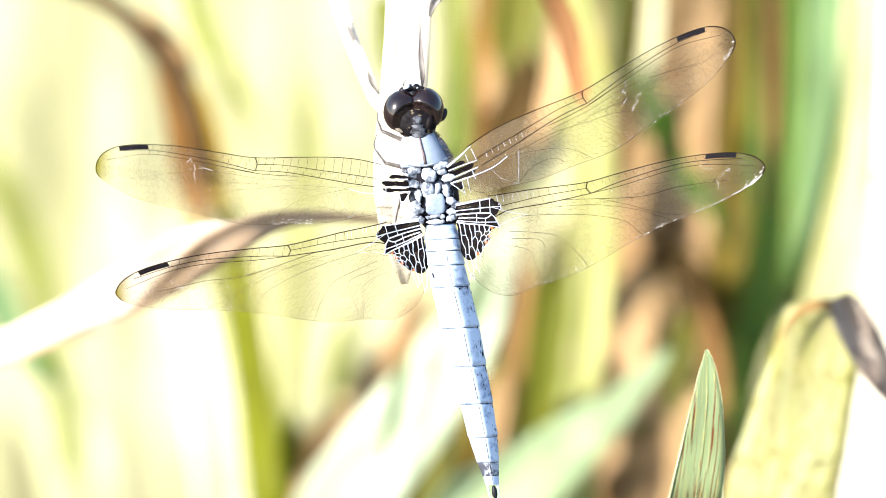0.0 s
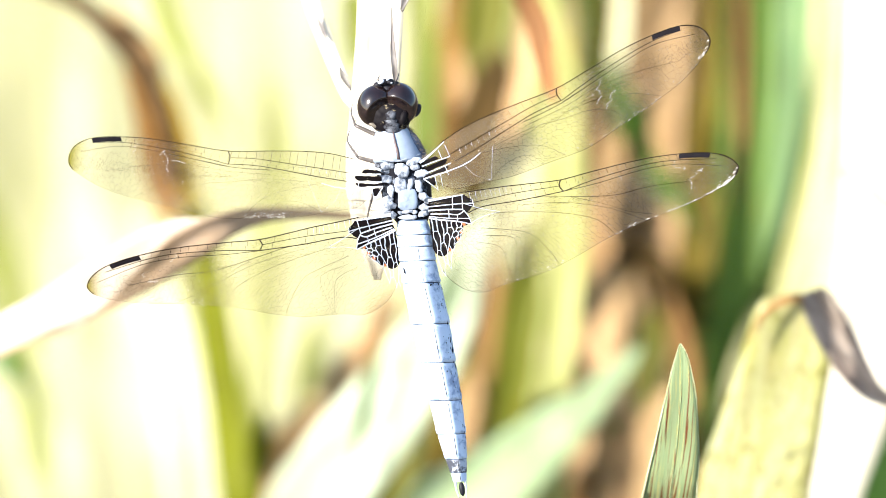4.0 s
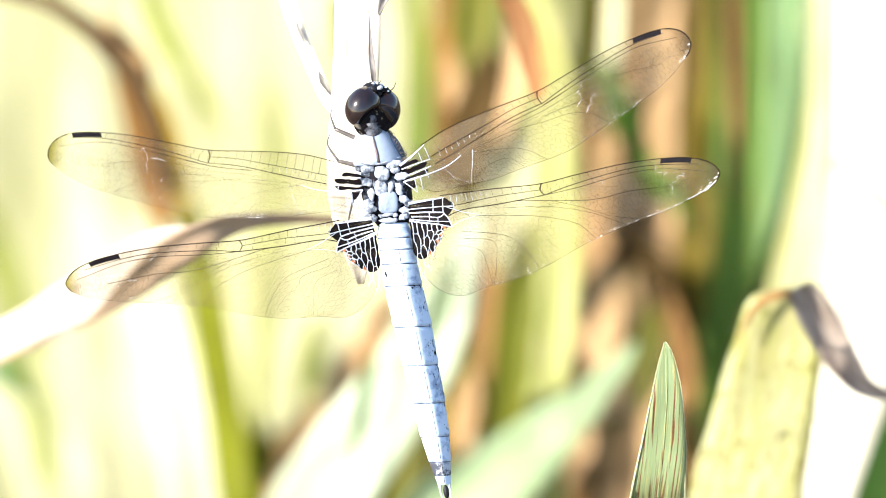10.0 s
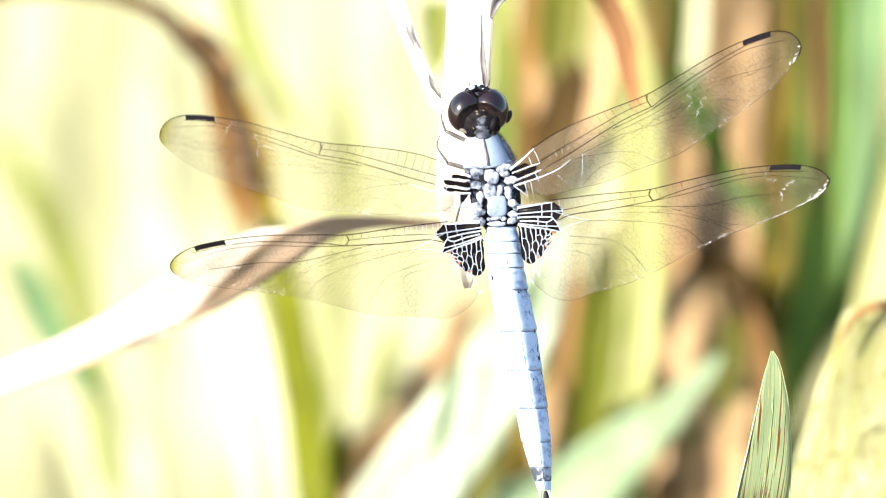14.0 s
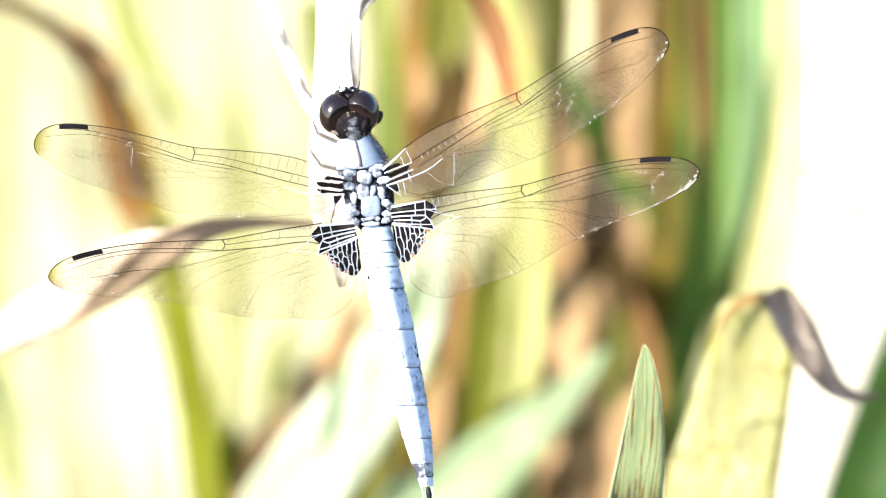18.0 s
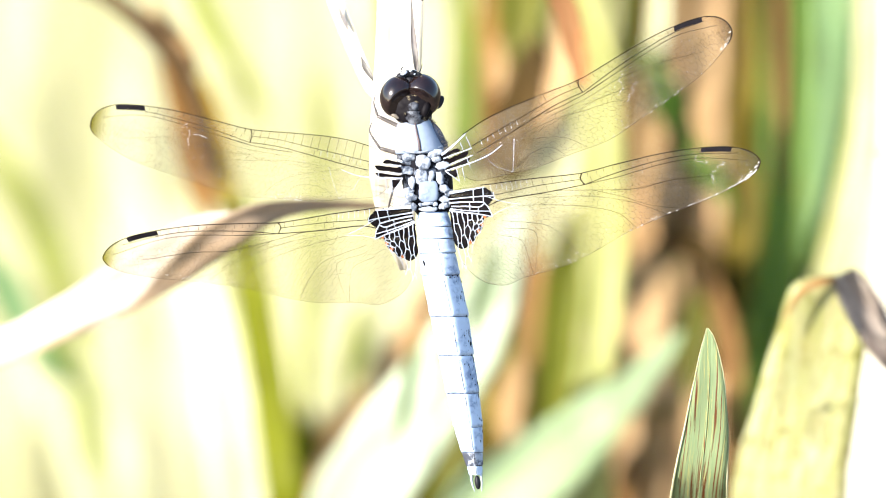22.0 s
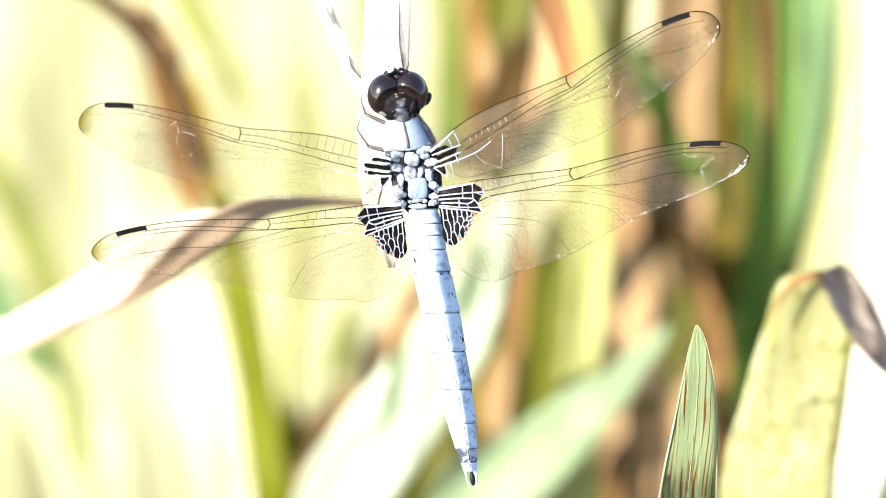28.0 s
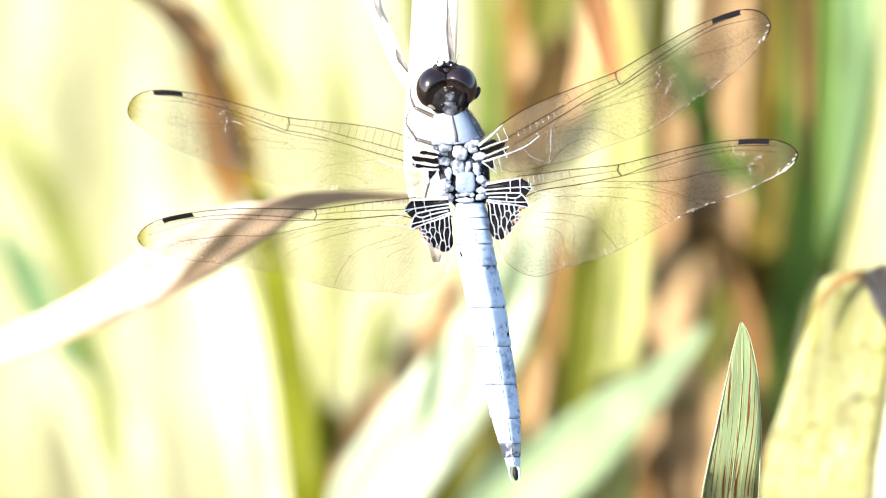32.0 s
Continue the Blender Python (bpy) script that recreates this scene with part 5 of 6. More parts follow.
v, f = tube([(-1.12, 7.15, 0.75), (-1.12, 6.8, 0.8), (-1.13, 6.45, 0.68), (-1.15, 6.3, 0.5), (-1.15, 6.05, 0.55), (-1.15, 5.8, 0.4), (-1.12, 5.55, 0.42), (-1.08, 5.3, 0.2), (-1.05, 5.0, 0.0)], [0.35, 0.72, 0.85, 0.8, 1.02, 0.94, 1.14, 1.05, 1.25], 22)
part("neck", mesh_of("neck", scaled(v), f, NECK), fly, "grey ringed neck")
v, f = tube([(-1.12, 5.46, 0.18), (-1.1, 5.36, 0.15)], [1.24, 1.24], 22)
part("neck_ring", mesh_of("neck_ring", scaled(v), f, DARK), fly)

# legs
LEGS = [[(-2.4, 4.0, -2.6), (-5.4, 5.5, -2.2), (-5.85, 7.0, -2.4), (-5.65, 8.1, -3.2)],
        [(0.4, 3.6, -3.0), (0.8, 5.4, -2.8), (1.2, 7.0, -3.2), (0.6, 9.0, -4.4)],
        [(-2.8, 1.0, -3.0), (-5.2, 1.7, -2.4), (-6.4, 3.7, -3.0), (-6.0, 5.2, -4.0)],
        [(1.4, 1.0, -3.8), (1.8, 2.6, -4.6), (1.0, 3.0, -5.6), (-1.5, 3.4, -5.8)],
        [(-2.4, -1.2, -3.6), (-3.6, -2.6, -3.4), (-4.4, -5.6, -4.6), (-4.2, -7.0, -5.4)],
        [(1.6, -1.6, -4.0), (1.8, -4.6, -4.8), (0.5, -7.0, -5.4), (-1.6, -7.6, -5.4)]]
for pts in LEGS:
    leg = part("leg", mesh_of("leg", *[scaled(q) if i == 0 else q for i, q in enumerate(tube(np.linspace(pts[0], pts[1], 6), np.linspace(0.30, 0.2, 6), 8))], LEG), fly, "thin grey-brown leg")
    v, f = tube(catmull([pts[1], pts[2], pts[3]], 16), np.linspace(0.15, 0.05, 16), 8)
    part("shin", mesh_of("shin", scaled(v), f, LEG), leg)
    hairs = []
    rng = np.random.RandomState(7)
    for k in range(10):
        p = np.array(pts[1]) + (np.array(pts[2]) - np.array(pts[1])) * (0.1 + 0.085 * k)
        hairs.append(tube([p, p + rng.uniform(-0.5, 0.5, 3)], [0.03, 0.01], 4))
    v, f = joined(hairs)
    part("bristles", mesh_of("bristles", scaled(v), f, LEG), leg)

# wings: way out along the wing, leading edge, trailing edge (mm)
FORE = np.array([(-0.4, -0.2, 2.6), (1.4, -0.45, 4.9), (3.2, -0.68, 5.5), (5.4, -0.9, 6.1), (8.2, -0.85, 6.9), (12.6, -0.38, 7.5), (17.8, 0.24, 8.2), (22.0, 0.1, 7.75), (27.0, -0.1, 7.2),
                 (30.5, 0.08, 6.7), (33.0, 0.42, 5.95), (34.6, 0.9, 5.25), (35.8, 1.7, 4.6), (36.35, 2.6, 3.95), (36.45, 3.1, 3.5)])
HIND = np.array([(-0.9, -0.2, 8.2), (0.2, -0.25, 10.0), (1.8, -0.25, 11.4), (3.9, -0.1, 11.95), (6.0, 0.0, 11.5), (8.4, 0.1, 11.25), (11.0, 0.3, 10.95), (14.8, 0.55, 9.9), (19.0, 0.25, 8.4),
                 (25.2, -0.06, 6.9), (29.6, 0.15, 6.05), (32.6, 0.6, 5.2), (34.4, 1.25, 4.5), (35.4, 2.0, 3.8), (35.85, 2.7, 3.1)])
# strong and fine long veins of the two kinds of wing: half thickness, then points (way out, way back)
FORE_VEINS = [(0.045, [(3.0, 1.1), (6.8, 0.95), (10.6, 0.85), (14.4, 0.75), (17.4, 1.0)]), (0.055, [(3.1, 2.1), (6.3, 2.0), (10.1, 1.75), (14.0, 1.55), (17.5, 1.75)]),
              (0.034, [(12.2, 1.85), (14.4, 2.0), (17.6, 2.05), (21.0, 1.75)]), (0.075, [(17.7, 0.25), (17.4, 0.9), (17.5, 1.8)]),
              (0.045, [(17.5, 1.8), (21.7, 1.2), (25.7, 0.85), (30.3, 0.72), (34.0, 1.2)]), (0.034, [(17.6, 2.0), (22.0, 1.65), (26.0, 1.3), (30.5, 1.2), (35.2, 2.4)])]
FORE_VEINS += [(0.02, [(7.4, 2.7), (13.3, 3.0), (16.3, 3.7), (20.0, 4.4), (22.1, 5.5), (23.4, 7.4)]), (0.02, [(12.4, 2.4), (17.5, 2.6), (22.4, 2.4), (26.8, 3.0), (32.1, 4.3)]),
               (0.02, [(6.2, 2.7), (10.0, 3.9), (13.0, 5.4), (15.0, 7.8)]), (0.018, [(17.0, 3.2), (21.0, 3.6), (25.0, 4.9), (28.0, 6.8)]), (0.018, [(5.7, 6.1), (8.5, 5.2), (11.0, 5.6), (12.2, 7.3)])]
HIND_VEINS = [(0.04, [(3.6, 1.3), (6.5, 1.2), (9.2, 1.1), (14.6, 1.25)]), (0.06, [(3.4, 2.4), (5.0, 1.98), (9.7, 2.05), (15.05, 1.95)]), (0.075, [(14.9, 0.58), (14.65, 1.25), (15.05, 1.95)]),
              (0.045, [(15.05, 1.95), (18.6, 1.3), (25.5, 0.62), (28.8, 0.78), (33.5, 1.5)]), (0.034, [(15.05, 1.95), (19.0, 1.75), (25.0, 1.15), (29.0, 1.3), (34.6, 2.6)]),
              (0.03, [(9.7, 2.1), (11.7, 2.05), (15.0, 2.6), (21.0, 3.5), (25.0, 3.25), (31.0, 3.6)])]
HIND_VEINS += [(0.024, [(6.5, 2.9), (11.5, 3.75), (15.3, 4.7), (18.5, 6.1), (20.1, 8.0)]), (0.02, [(10.0, 2.6), (15.0, 3.3), (20.0, 4.9), (24.0, 7.1)]), (0.024, [(4.6, 4.4), (7.8, 5.2), (10.0, 6.0), (11.5, 7.6), (13.0, 10.2)]),
               (0.022, [(4.8, 5.3), (8.3, 6.4), (8.1, 8.7), (7.4, 11.2)]), (0.022, [(3.8, 5.9), (6.5, 7.1), (7.0, 9.2), (7.2, 11.2)]), (0.018, [(16.0, 2.8), (19.5, 4.3), (22.0, 5.6), (25.5, 6.7)])]
# white root veins: thickness at the root and at the end, then points
FORE_WHITE = [(0.17, 0.04, [(-0.7, 0.3), (1.2, -0.05), (3.0, -0.55)]), (0.09, 0.055, [(-0.7, 0.8), (0.9, 1.0), (2.8, 1.32)]), (0.085, 0.06, [(-1.0, 1.7), (0.8, 1.92), (2.5, 2.08)]),
              (0.1, 0.03, [(-1.2, 2.2), (0.4, 2.5), (1.8, 2.76), (4.3, 2.98), (6.2, 2.67)]), (0.07, 0.04, [(-1.2, 2.2), (-0.75, 3.1), (-0.35, 4.0)]), (0.032, 0.03, [(1.95, 0.06), (1.81, 1.2)]), (0.03, 0.026, [(2.9, -0.2), (2.78, 1.35)]),
              (0.04, 0.035, [(1.76, 2.1), (1.62, 3.2)]), (0.045, 0.03, [(0.12, 2.5), (-0.35, 4.2)]), (0.035, 0.025, [(0.8, 2.65), (0.3, 4.3)])]
HIND_WHITE = [(0.17, 0.05, [(-0.9, 0.1), (1.4, 0.12), (3.3, 0.15)]), (0.08, 0.05, [(-1.1, 0.8), (2.9, 1.15), (4.3, 1.35)]), (0.11, 0.07, [(-1.1, 1.25), (1.0, 1.5), (2.9, 1.85)]), (0.08, 0.06, [(-0.9, 1.72), (0.9, 2.0), (2.4, 2.35), (3.1, 1.98)]), (0.06, 0.05, [(-1.1, 1.95), (1.2, 2.6), (3.5, 3.05)]), (0.045, 0.045, [(1.3, 1.55), (1.15, 2.6)]), (0.045, 0.045, [(2.2, 2.4), (2.1, 3.1)]),
              (0.11, 0.06, [(-1.2, 2.1), (-0.3, 2.45), (2.1, 3.15), (3.65, 3.75)]), (0.05, 0.05, [(2.0, 0.15), (1.75, 1.65)]), (0.05, 0.05, [(3.15, 0.15), (2.92, 1.8)]), (0.045, 0.045, [(4.25, 0.9), (4.27, 1.7)]),
              (0.06, 0.05, [(2.9, 1.85), (3.4, 2.65), (3.66, 3.7)]), (0.035, 0.02, [(3.3, 1.25), (5.2, 2.2), (6.9, 2.8)]), (0.03, 0.015, [(3.6, 3.6), (5.2, 3.1), (7.2, 2.9)])]
FORE_STREAKS = [[(-0.8, 0.45), (0.3, 0.35), (1.2, 0.45), (1.5, 1.0), (0.8, 0.9), (-0.7, 0.7)], [(-0.8, 0.95), (0.9, 1.15), (2.3, 1.42), (2.0, 1.9), (0.7, 1.8), (-0.9, 1.6)],
                [(-1.0, 1.85), (0.7, 2.05), (2.1, 2.2), (1.7, 2.65), (0.4, 2.4), (-1.1, 2.1)], [(-1.1, 2.4), (-0.4, 2.5), (0.1, 2.65), (-0.3, 3.6), (-0.55, 3.5)]]
HIND_PATCH = [(-0.9, 0.1), (1.5, 0.1), (3.2, 0.15), (4.25, 1.1), (3.9, 1.9), (3.3, 2.5), (3.65, 3.6), (2.65, 3.8), (2.25, 4.7), (1.6, 5.5), (0.7, 6.3), (-0.4, 6.9), (-1.2, 6.4), (-1.2, 3.0)]


def wing_mesh_set(shape, sx, hind):
    """Builds a wing's pieces. sx: +1 spreads to +x, -1 to -x."""
    smooth = catmull(shape, 70)
    us, lead, trail = smooth[:, 0], smooth[:, 1], smooth[:, 2]
    u_end = us[-1]

    def edge(u):
        return float(np.interp(u, us, lead)), float(np.interp(u, us, trail))

    def relief(u, v):
        return 0.12 * math.sin(v * 2.6) * math.exp(-max(u, 0) / 14) + 0.02 * v

    def at(u, v, up=0.0):
        return (sx * u, -v, relief(u, v) + up)

    verts, faces = [], []
    m = 13
    for u, a, b in zip(us, lead, trail):
        for k in range(m):
            verts.append(at(u, a + (b - a) * k / (m - 1)))
    for i in range(len(us) - 1):
        for k in range(m - 1):
            q = (i * m + k, i * m + k + 1, (i + 1) * m + k + 1, (i + 1) * m + k)
            faces.append(q if sx < 0 else q[::-1])
    film = (verts, faces)

    def strip(pts, r, lift=0.0, r_end=None):
        """A flat rod through (u, v) points, from half thickness r to r_end."""
        out_v, out_f = [], []
        n = max(1, len(pts) - 1)
        r_end = r if r_end is None else r_end
        for i, ((u0, v0), (u1, v1)) in enumerate(zip(pts, pts[1:])):
            d = math.hypot(u1 - u0, v1 - v0)
            if d < 1e-4:
                continue
            ra, rb = r + (r_end - r) * i / n, r + (r_end - r) * (i + 1) / n
            nx, ny = -(v1 - v0) / d, (u1 - u0) / d
            o = len(out_v)
            for up in (ra + lift, lift - ra):
                out_v += [at(u0 + nx * ra, v0 + ny * ra, up), at(u0 - nx * ra, v0 - ny * ra, up), at(u1 - nx * rb, v1 - ny * rb, up), at(u1 + nx * rb, v1 + ny * rb, up)]
            out_f += [(o, o + 1, o + 2, o + 3), (o + 7, o + 6, o + 5, o + 4), (o, o + 3, o + 7, o + 4), (o + 1, o + 5, o + 6, o + 2)]
        return out_v, out_f

    def curve(pts, n=18):
        return [tuple(q) for q in catmull(pts, n)]

    veins = []
    rng = np.random.RandomState(11 + hind + (20 if sx > 0 else 0))
    nodus = 14.8 if hind else 17.6
    # costa and rim
    veins.append(strip([(u, a) for u, a in zip(us, lead) if u > 2.6], 0.05 if sx > 0 else 0.042))
    veins.append(strip([(u, b) for u, b in zip(us, trail)], 0.02 if sx > 0 else 0.011))
    for r, pts in HIND_VEINS if hind else FORE_VEINS:
        r *= 1.0 if sx > 0 else 0.6 if r < 0.03 else 0.8
        veins.append(strip(curve(pts), r, 0.0, r * 0.8))
    # rungs of the front fields
    u = 8.0 if hind else 4.2
    while u < u_end - 3:
        a = edge(u)[0]
        reach = 1.15 - a if u < nodus - 1 else 0.6
        veins.append(strip([(u, a), (u + 0.08, a + reach)], 0.016))
        if u < u_end - 6 and rng.rand() < 0.8:
            w = u + 0.35
            veins.append(strip([(w, a + reach), (w + 0.06, a + reach + 0.75)], 0.014))
        u += 0.85 + 0.35 * rng.rand()
    # net of cells: coarse near the root, finer and drawn towards the rim farther out
    cell = 0.37
    fine = 0.009 if sx > 0 else 0.0065
    rows = int(13 / (cell * 1.5)) + 2
    for r in range(rows):
        for c in range(int(u_end / (cell * 1.732)) + 2):
            cu = (c + 0.5 * (r % 2)) * cell * 1.732 - 0.5
            cv = r * cell * 1.5 + 0.8
            ring = []
            for k in (0, 1, 2, 3):
                t = radians(30 + 60 * k)
                pu, pv = cu + cell * math.cos(t), cv + cell * math.sin(t)
                j = noise.noise((pu * 1.1, pv * 1.1, 3.0 + hind)), noise.noise((pu * 1.1, pv * 1.1, 9.0 + hind))
                g = noise.noise((pu * 0.25, pv * 0.25, 5.0))
                pu, pv = pu + 0.42 * j[0], pv + 0.42 * j[1]
                ring.append((pu + 0.5 * g + 0.02 * pv * pv, pv * (1.0 + 0.015 * pu) - 0.05 * pu * (pv > 3)))
            keep = []
            for q in ring:
                a, b = edge(max(us[0], min(q[0], u_end)))
                ok = us[0] < q[0] < u_end - 0.2 and a + 1.6 < q[1] < b and (q[0] > 2.2 or q[1] > 4.5)
                if ok:
                    keep.append(q)
                else:
                    if len(keep) > 1:
                        veins.append(strip(keep, fine))
                    keep = []
            if len(keep) > 1:
                veins.append(strip(keep, fine))
    veins = joined(veins)
    # white veins at the root
    white = [strip(curve(pts, 10), r * 0.9, 0.07, q * 0.95) for r, q, pts in (HIND_WHITE if hind else FORE_WHITE)]
    if hind:
        for k in range(8):
            u = 3.9 + 0.62 * k + 0.3 * rng.rand()
            white.append(strip([(u, edge(u)[0] + 0.05), (u + 0.2 * rng.rand() - 0.05, 0.75 + 0.5 * rng.rand())], (0.026 - 0.002 * k) * (1.0 if sx < 0 else 0.7), 0.05))
        # rays that run back from the last cross vein, tied by short links
        rays = []
        for k in range(7):
            u0 = -0.95 + 0.57 * k
            v0 = 2.2 + 0.40 * max(0.0, u0 + 0.6)
            v1 = (9.2, 9.3, 8.6, 7.0, 6.1, 5.4, 4.7)[k]
            ray = []
            for r in range(10):
                f = r / 9
                ray.append((u0 + (0.05 - 0.10 * k * 0.4) * f + 0.13 * math.sin(r * 1.8 + k * 2.1) * min(1, 3 * f), v0 + (v1 - v0) * f))
            rays.append(ray)
            white.append(strip(ray, 0.062, 0.07, 0.024))
        for k in range(6):
            for i in range(2 + (k * 2) % 3, 10, 3 if k < 4 else 2):
                j = min(9, int(i * (1.15 if k < 4 else 1.0)) + (1 if (i + k) % 3 == 0 else 0))
                white.append(strip([rays[k][i], rays[k + 1][j]], 0.046 - 0.002 * i, 0.07))
    else:
        for k in range(7):
            u = 4.2 + 0.8 * k
            white.append(strip([(u, 1.0), (u - 0.1, 1.55)], 0.012 if sx > 0 else 0.01, 0.05))
        white.append(strip([(7.75, 2.7), (6.8, 4.4), (5.75, 6.1)], 0.02 if sx > 0 else 0.01, 0.05))
        white.append(strip([(3.8, 3.1), (4.3, 4.6), (5.75, 6.1)], 0.009, 0.05))
    white = joined(white)
    # dark mark near the tip
    s0, s1 = (29.3, 32.9) if hind else (30.6, 34.0)
    top = [(u, edge(u)[0] + 0.05) for u in np.linspace(s0, s1, 8)]
    low = [(u - 0.22, edge(u)[0] + 0.55) for u in np.linspace(s0, s1, 8)]
    mv = [at(u, v, 0.06) for u, v in top + low] + [at(u, v, -0.06) for u, v in top + low]
    mf = []
    for i in range(7):
        mf += [(i, i + 1, 8 + i + 1, 8 + i), (16 + i, 24 + i, 24 + i + 1, 16 + i + 1), (i, 16 + i, 17 + i, i + 1), (8 + i, 9 + i, 25 + i, 24 + i)]
    mf += [(0, 8, 24, 16), (7, 23, 31, 15)]
    # dark root patch with a ragged rim: one field on the hind wing, streaks between the veins on the fore wing
    fields = []
    for rim_pts in [HIND_PATCH] if hind else FORE_STREAKS:
        mean_v = sum(v for _, v in rim_pts) / len(rim_pts)
        rim_pts = rim_pts if hind else [(u, v + (mean_v - v) * 0.2) for u, v in rim_pts]
        line = catmull(rim_pts + [rim_pts[0]], 56 if hind else 30)[:-1]
        rag = 0.2 if hind else 0.06
        jag = [(u + rag * noise.noise((u * 2.5, v * 2.5, 1)), v + rag * noise.noise((u * 2.5, v * 2.5, 5))) for u, v in line]
        mid = np.mean(jag, axis=0)
        k, pv, pf = len(jag), [], []
        for z in (0.03, -0.03):
            for g in (0.02, 0.25, 0.5, 0.75, 1.0):
                pv += [at(mid[0] + (u - mid[0]) * g, mid[1] + (v - mid[1]) * g, z) for u, v in jag]
        for layer in (0, 5):
            for g in range(4):
                for i in range(k):
                    q = (i + 1) % k
                    a = (layer + g) * k
                    face = (a + i, a + k + i, a + k + q, a + q)
                    pf.append(face if layer else face[::-1])
        pf += [(4 * k + i, 9 * k + i, 9 * k + (i + 1) % k, 4 * k + (i + 1) % k) for i in range(k)]
        fields.append((pv, pf))
    patch = joined(fields)
    # frayed bits along the trailing edge, torn flecks on the film
    bits = []

    def scraps(u0, u1, n, size, inward=0.3):
        for _ in range(n):
            u = rng.uniform(u0, u1)
            v = edge(u)[1] - inward * rng.rand() ** 2
            bits.append(strip([(u, v), (u - 0.02 - 0.3 * rng.rand(), v + 0.18 * rng.rand() - 0.06)], 0.008 + size * rng.rand() ** 2))

    if sx > 0:
        scraps(18, u_end - 0.2, 46, 0.03)
        scraps(u_end - 2.6, u_end - 0.1, 34, 0.075 if hind else 0.045, 0.45)
        if hind:
            scraps(5, 14, 30, 0.03, 0.9)
            bits.append(strip([(u, edge(u)[1] - 0.1) for u in np.linspace(31.5, 35.3, 12)], 0.02, 0.03, 0.06))
            bits.append(strip([(u, edge(u)[1] - 0.05) for u in np.linspace(26.5, 31.0, 12)], 0.022, 0.02, 0.01))
    elif hind:
        scraps(20, 29, 30, 0.03, 0.6)
    else:
        scraps(10, 15, 40, 0.03, 0.6)
        bits.append(strip([(22.6, 2.3), (23.6, 2.1), (24.2, 2.2)], 0.03, 0.04, 0.02))
    # torn threads that wander over the film
    for pu, pv in ((29.0, 2.4), (25.5, 1.6)) if sx < 0 else ((22.5, 1.7), (23.5, 3.6)) if not hind else ((22.0, 1.9), (29.5, 1.7), (31.5, 2.2)):
        way = rng.uniform(0, 6.28)
        for k in range(13):
            way += rng.uniform(-0.9, 0.9)
            qu, qv = pu - 0.28 * abs(math.cos(way)) * (1 if k % 5 else -1), pv + 0.3 * math.sin(way) + 0.08
            a, c = edge(qu)
            if not a + 0.6 < qv < c - 0.2:
                break
            bits.append(strip([(pu, pv), (qu, qv)], rng.choice([0.006, 0.01, 0.018])))
            if rng.rand() < 0.35:
                bits.append(strip([(qu, qv), (qu + 0.1, qv + 0.11)], 0.024))
            pu, pv = qu, qv
    # loose pale flecks of dust
    for k in range(110 if sx > 0 else 90):
        u = rng.uniform(8, u_end - 1)
        a, c = edge(u)
        v = a + (c - a) * rng.uniform(0.1, 0.98) ** 0.7
        s = 0.012 + 0.03 * rng.rand() ** 4
        bits.append(strip([(u, v), (u + s * 1.6, v + s * rng.uniform(-1, 1))], s))
    bits = joined(bits)
    # stained tip, fading inwards
    tv, tf, tuv = [], [], []
    for i, u in enumerate(np.linspace(u_end - 2.4, u_end - 0.02, 12)):
        a, b = edge(u)
        for k in range(7):
            tv.append(at(u, a + (b - a) * k / 6 * 0.99, 0.02))
            tuv.append((i / 11, k / 6))
    for i in range(11):
        for k in range(6):
            tf.append((i * 7 + k, i * 7 + k + 1, (i + 1) * 7 + k + 1, (i + 1) * 7 + k))
    rim = strip([(u, a + 0.02) for u, a in zip(us, lead) if u > u_end - 2.2] + [(u, b - 0.02) for u, b in list(zip(us, trail))[::-1] if u > u_end - (1.6 if sx > 0 else 0.9)], 0.05 if sx < 0 else 0.075)
    spots = None
    if hind:
        spots = joined([ball(at(u, v, 0.02), (0.2, 0.26, 0.06), 6, 10, 20) for u, v in ((2.75, 3.55), (1.75, 5.15), (2.3, 4.5), (0.5, 6.2))])
    return film, veins, white, (mv, mf), patch, bits, (tv, tf, tuv), rim, spots


WINGS = {}


def wing(key, shape, sx, hind):
    root = new("hind_wing" if hind else "fore_wing")
    root.parent = fly
    root.empty_display_size = 0.004
    tagged(root, "clear veined hind wing with a black root patch" if hind else "clear veined fore wing with a black tip mark")
    film, veins, white, mark, patch, bits, tip, rim, spots = wing_mesh_set(shape, sx, hind)
    for name, (v, f), mat, note in (("membrane", film, FILM, "clear glossy membrane"), ("vein_net", veins, VEIN, "net of dark veins"), ("root_vein_net", white, WHITE_VEIN, "white root veins"),
                                    ("wing_mark", mark, STIGMA, "black wing mark"), ("root_patch", patch, PATCH, "black-brown root patch"), ("frayed_edge", bits, CHALK, "white frayed bits"),
                                    ("tip_rim", rim, VEIN, "dark rim of the tip")):
        part(name, mesh_of(name, scaled(v), f, mat, smooth=name in ("membrane",)), root, note)
    part("tip_stain", mesh_of("tip_stain", scaled(tip[0]), tip[1], FILM_AMBER if sx < 0 else FILM_SMOKE, tip[2]), root, "amber tip" if sx < 0 else "smoky tip")
    if spots:
        part("amber_rim", mesh_of("amber_rim", scaled(spots[0]), spots[1], AMBER), root, "amber spots at the rim of the patch")
    WINGS[key] = root


wing("rf", FORE, 1, False)
wing("lf", FORE, -1, False)
wing("rh", HIND, 1, True)
wing("lh", HIND, -1, True)

# ---- how the fly, its head and wings move ----
ROOTS = {"rf": (2.56, 1.36, 1.0), "rh": (3.77, -3.5, 0.9), "lf": (-3.2, 0.5, 1.0), "lh": (-2.5, -5.2, 0.9)}
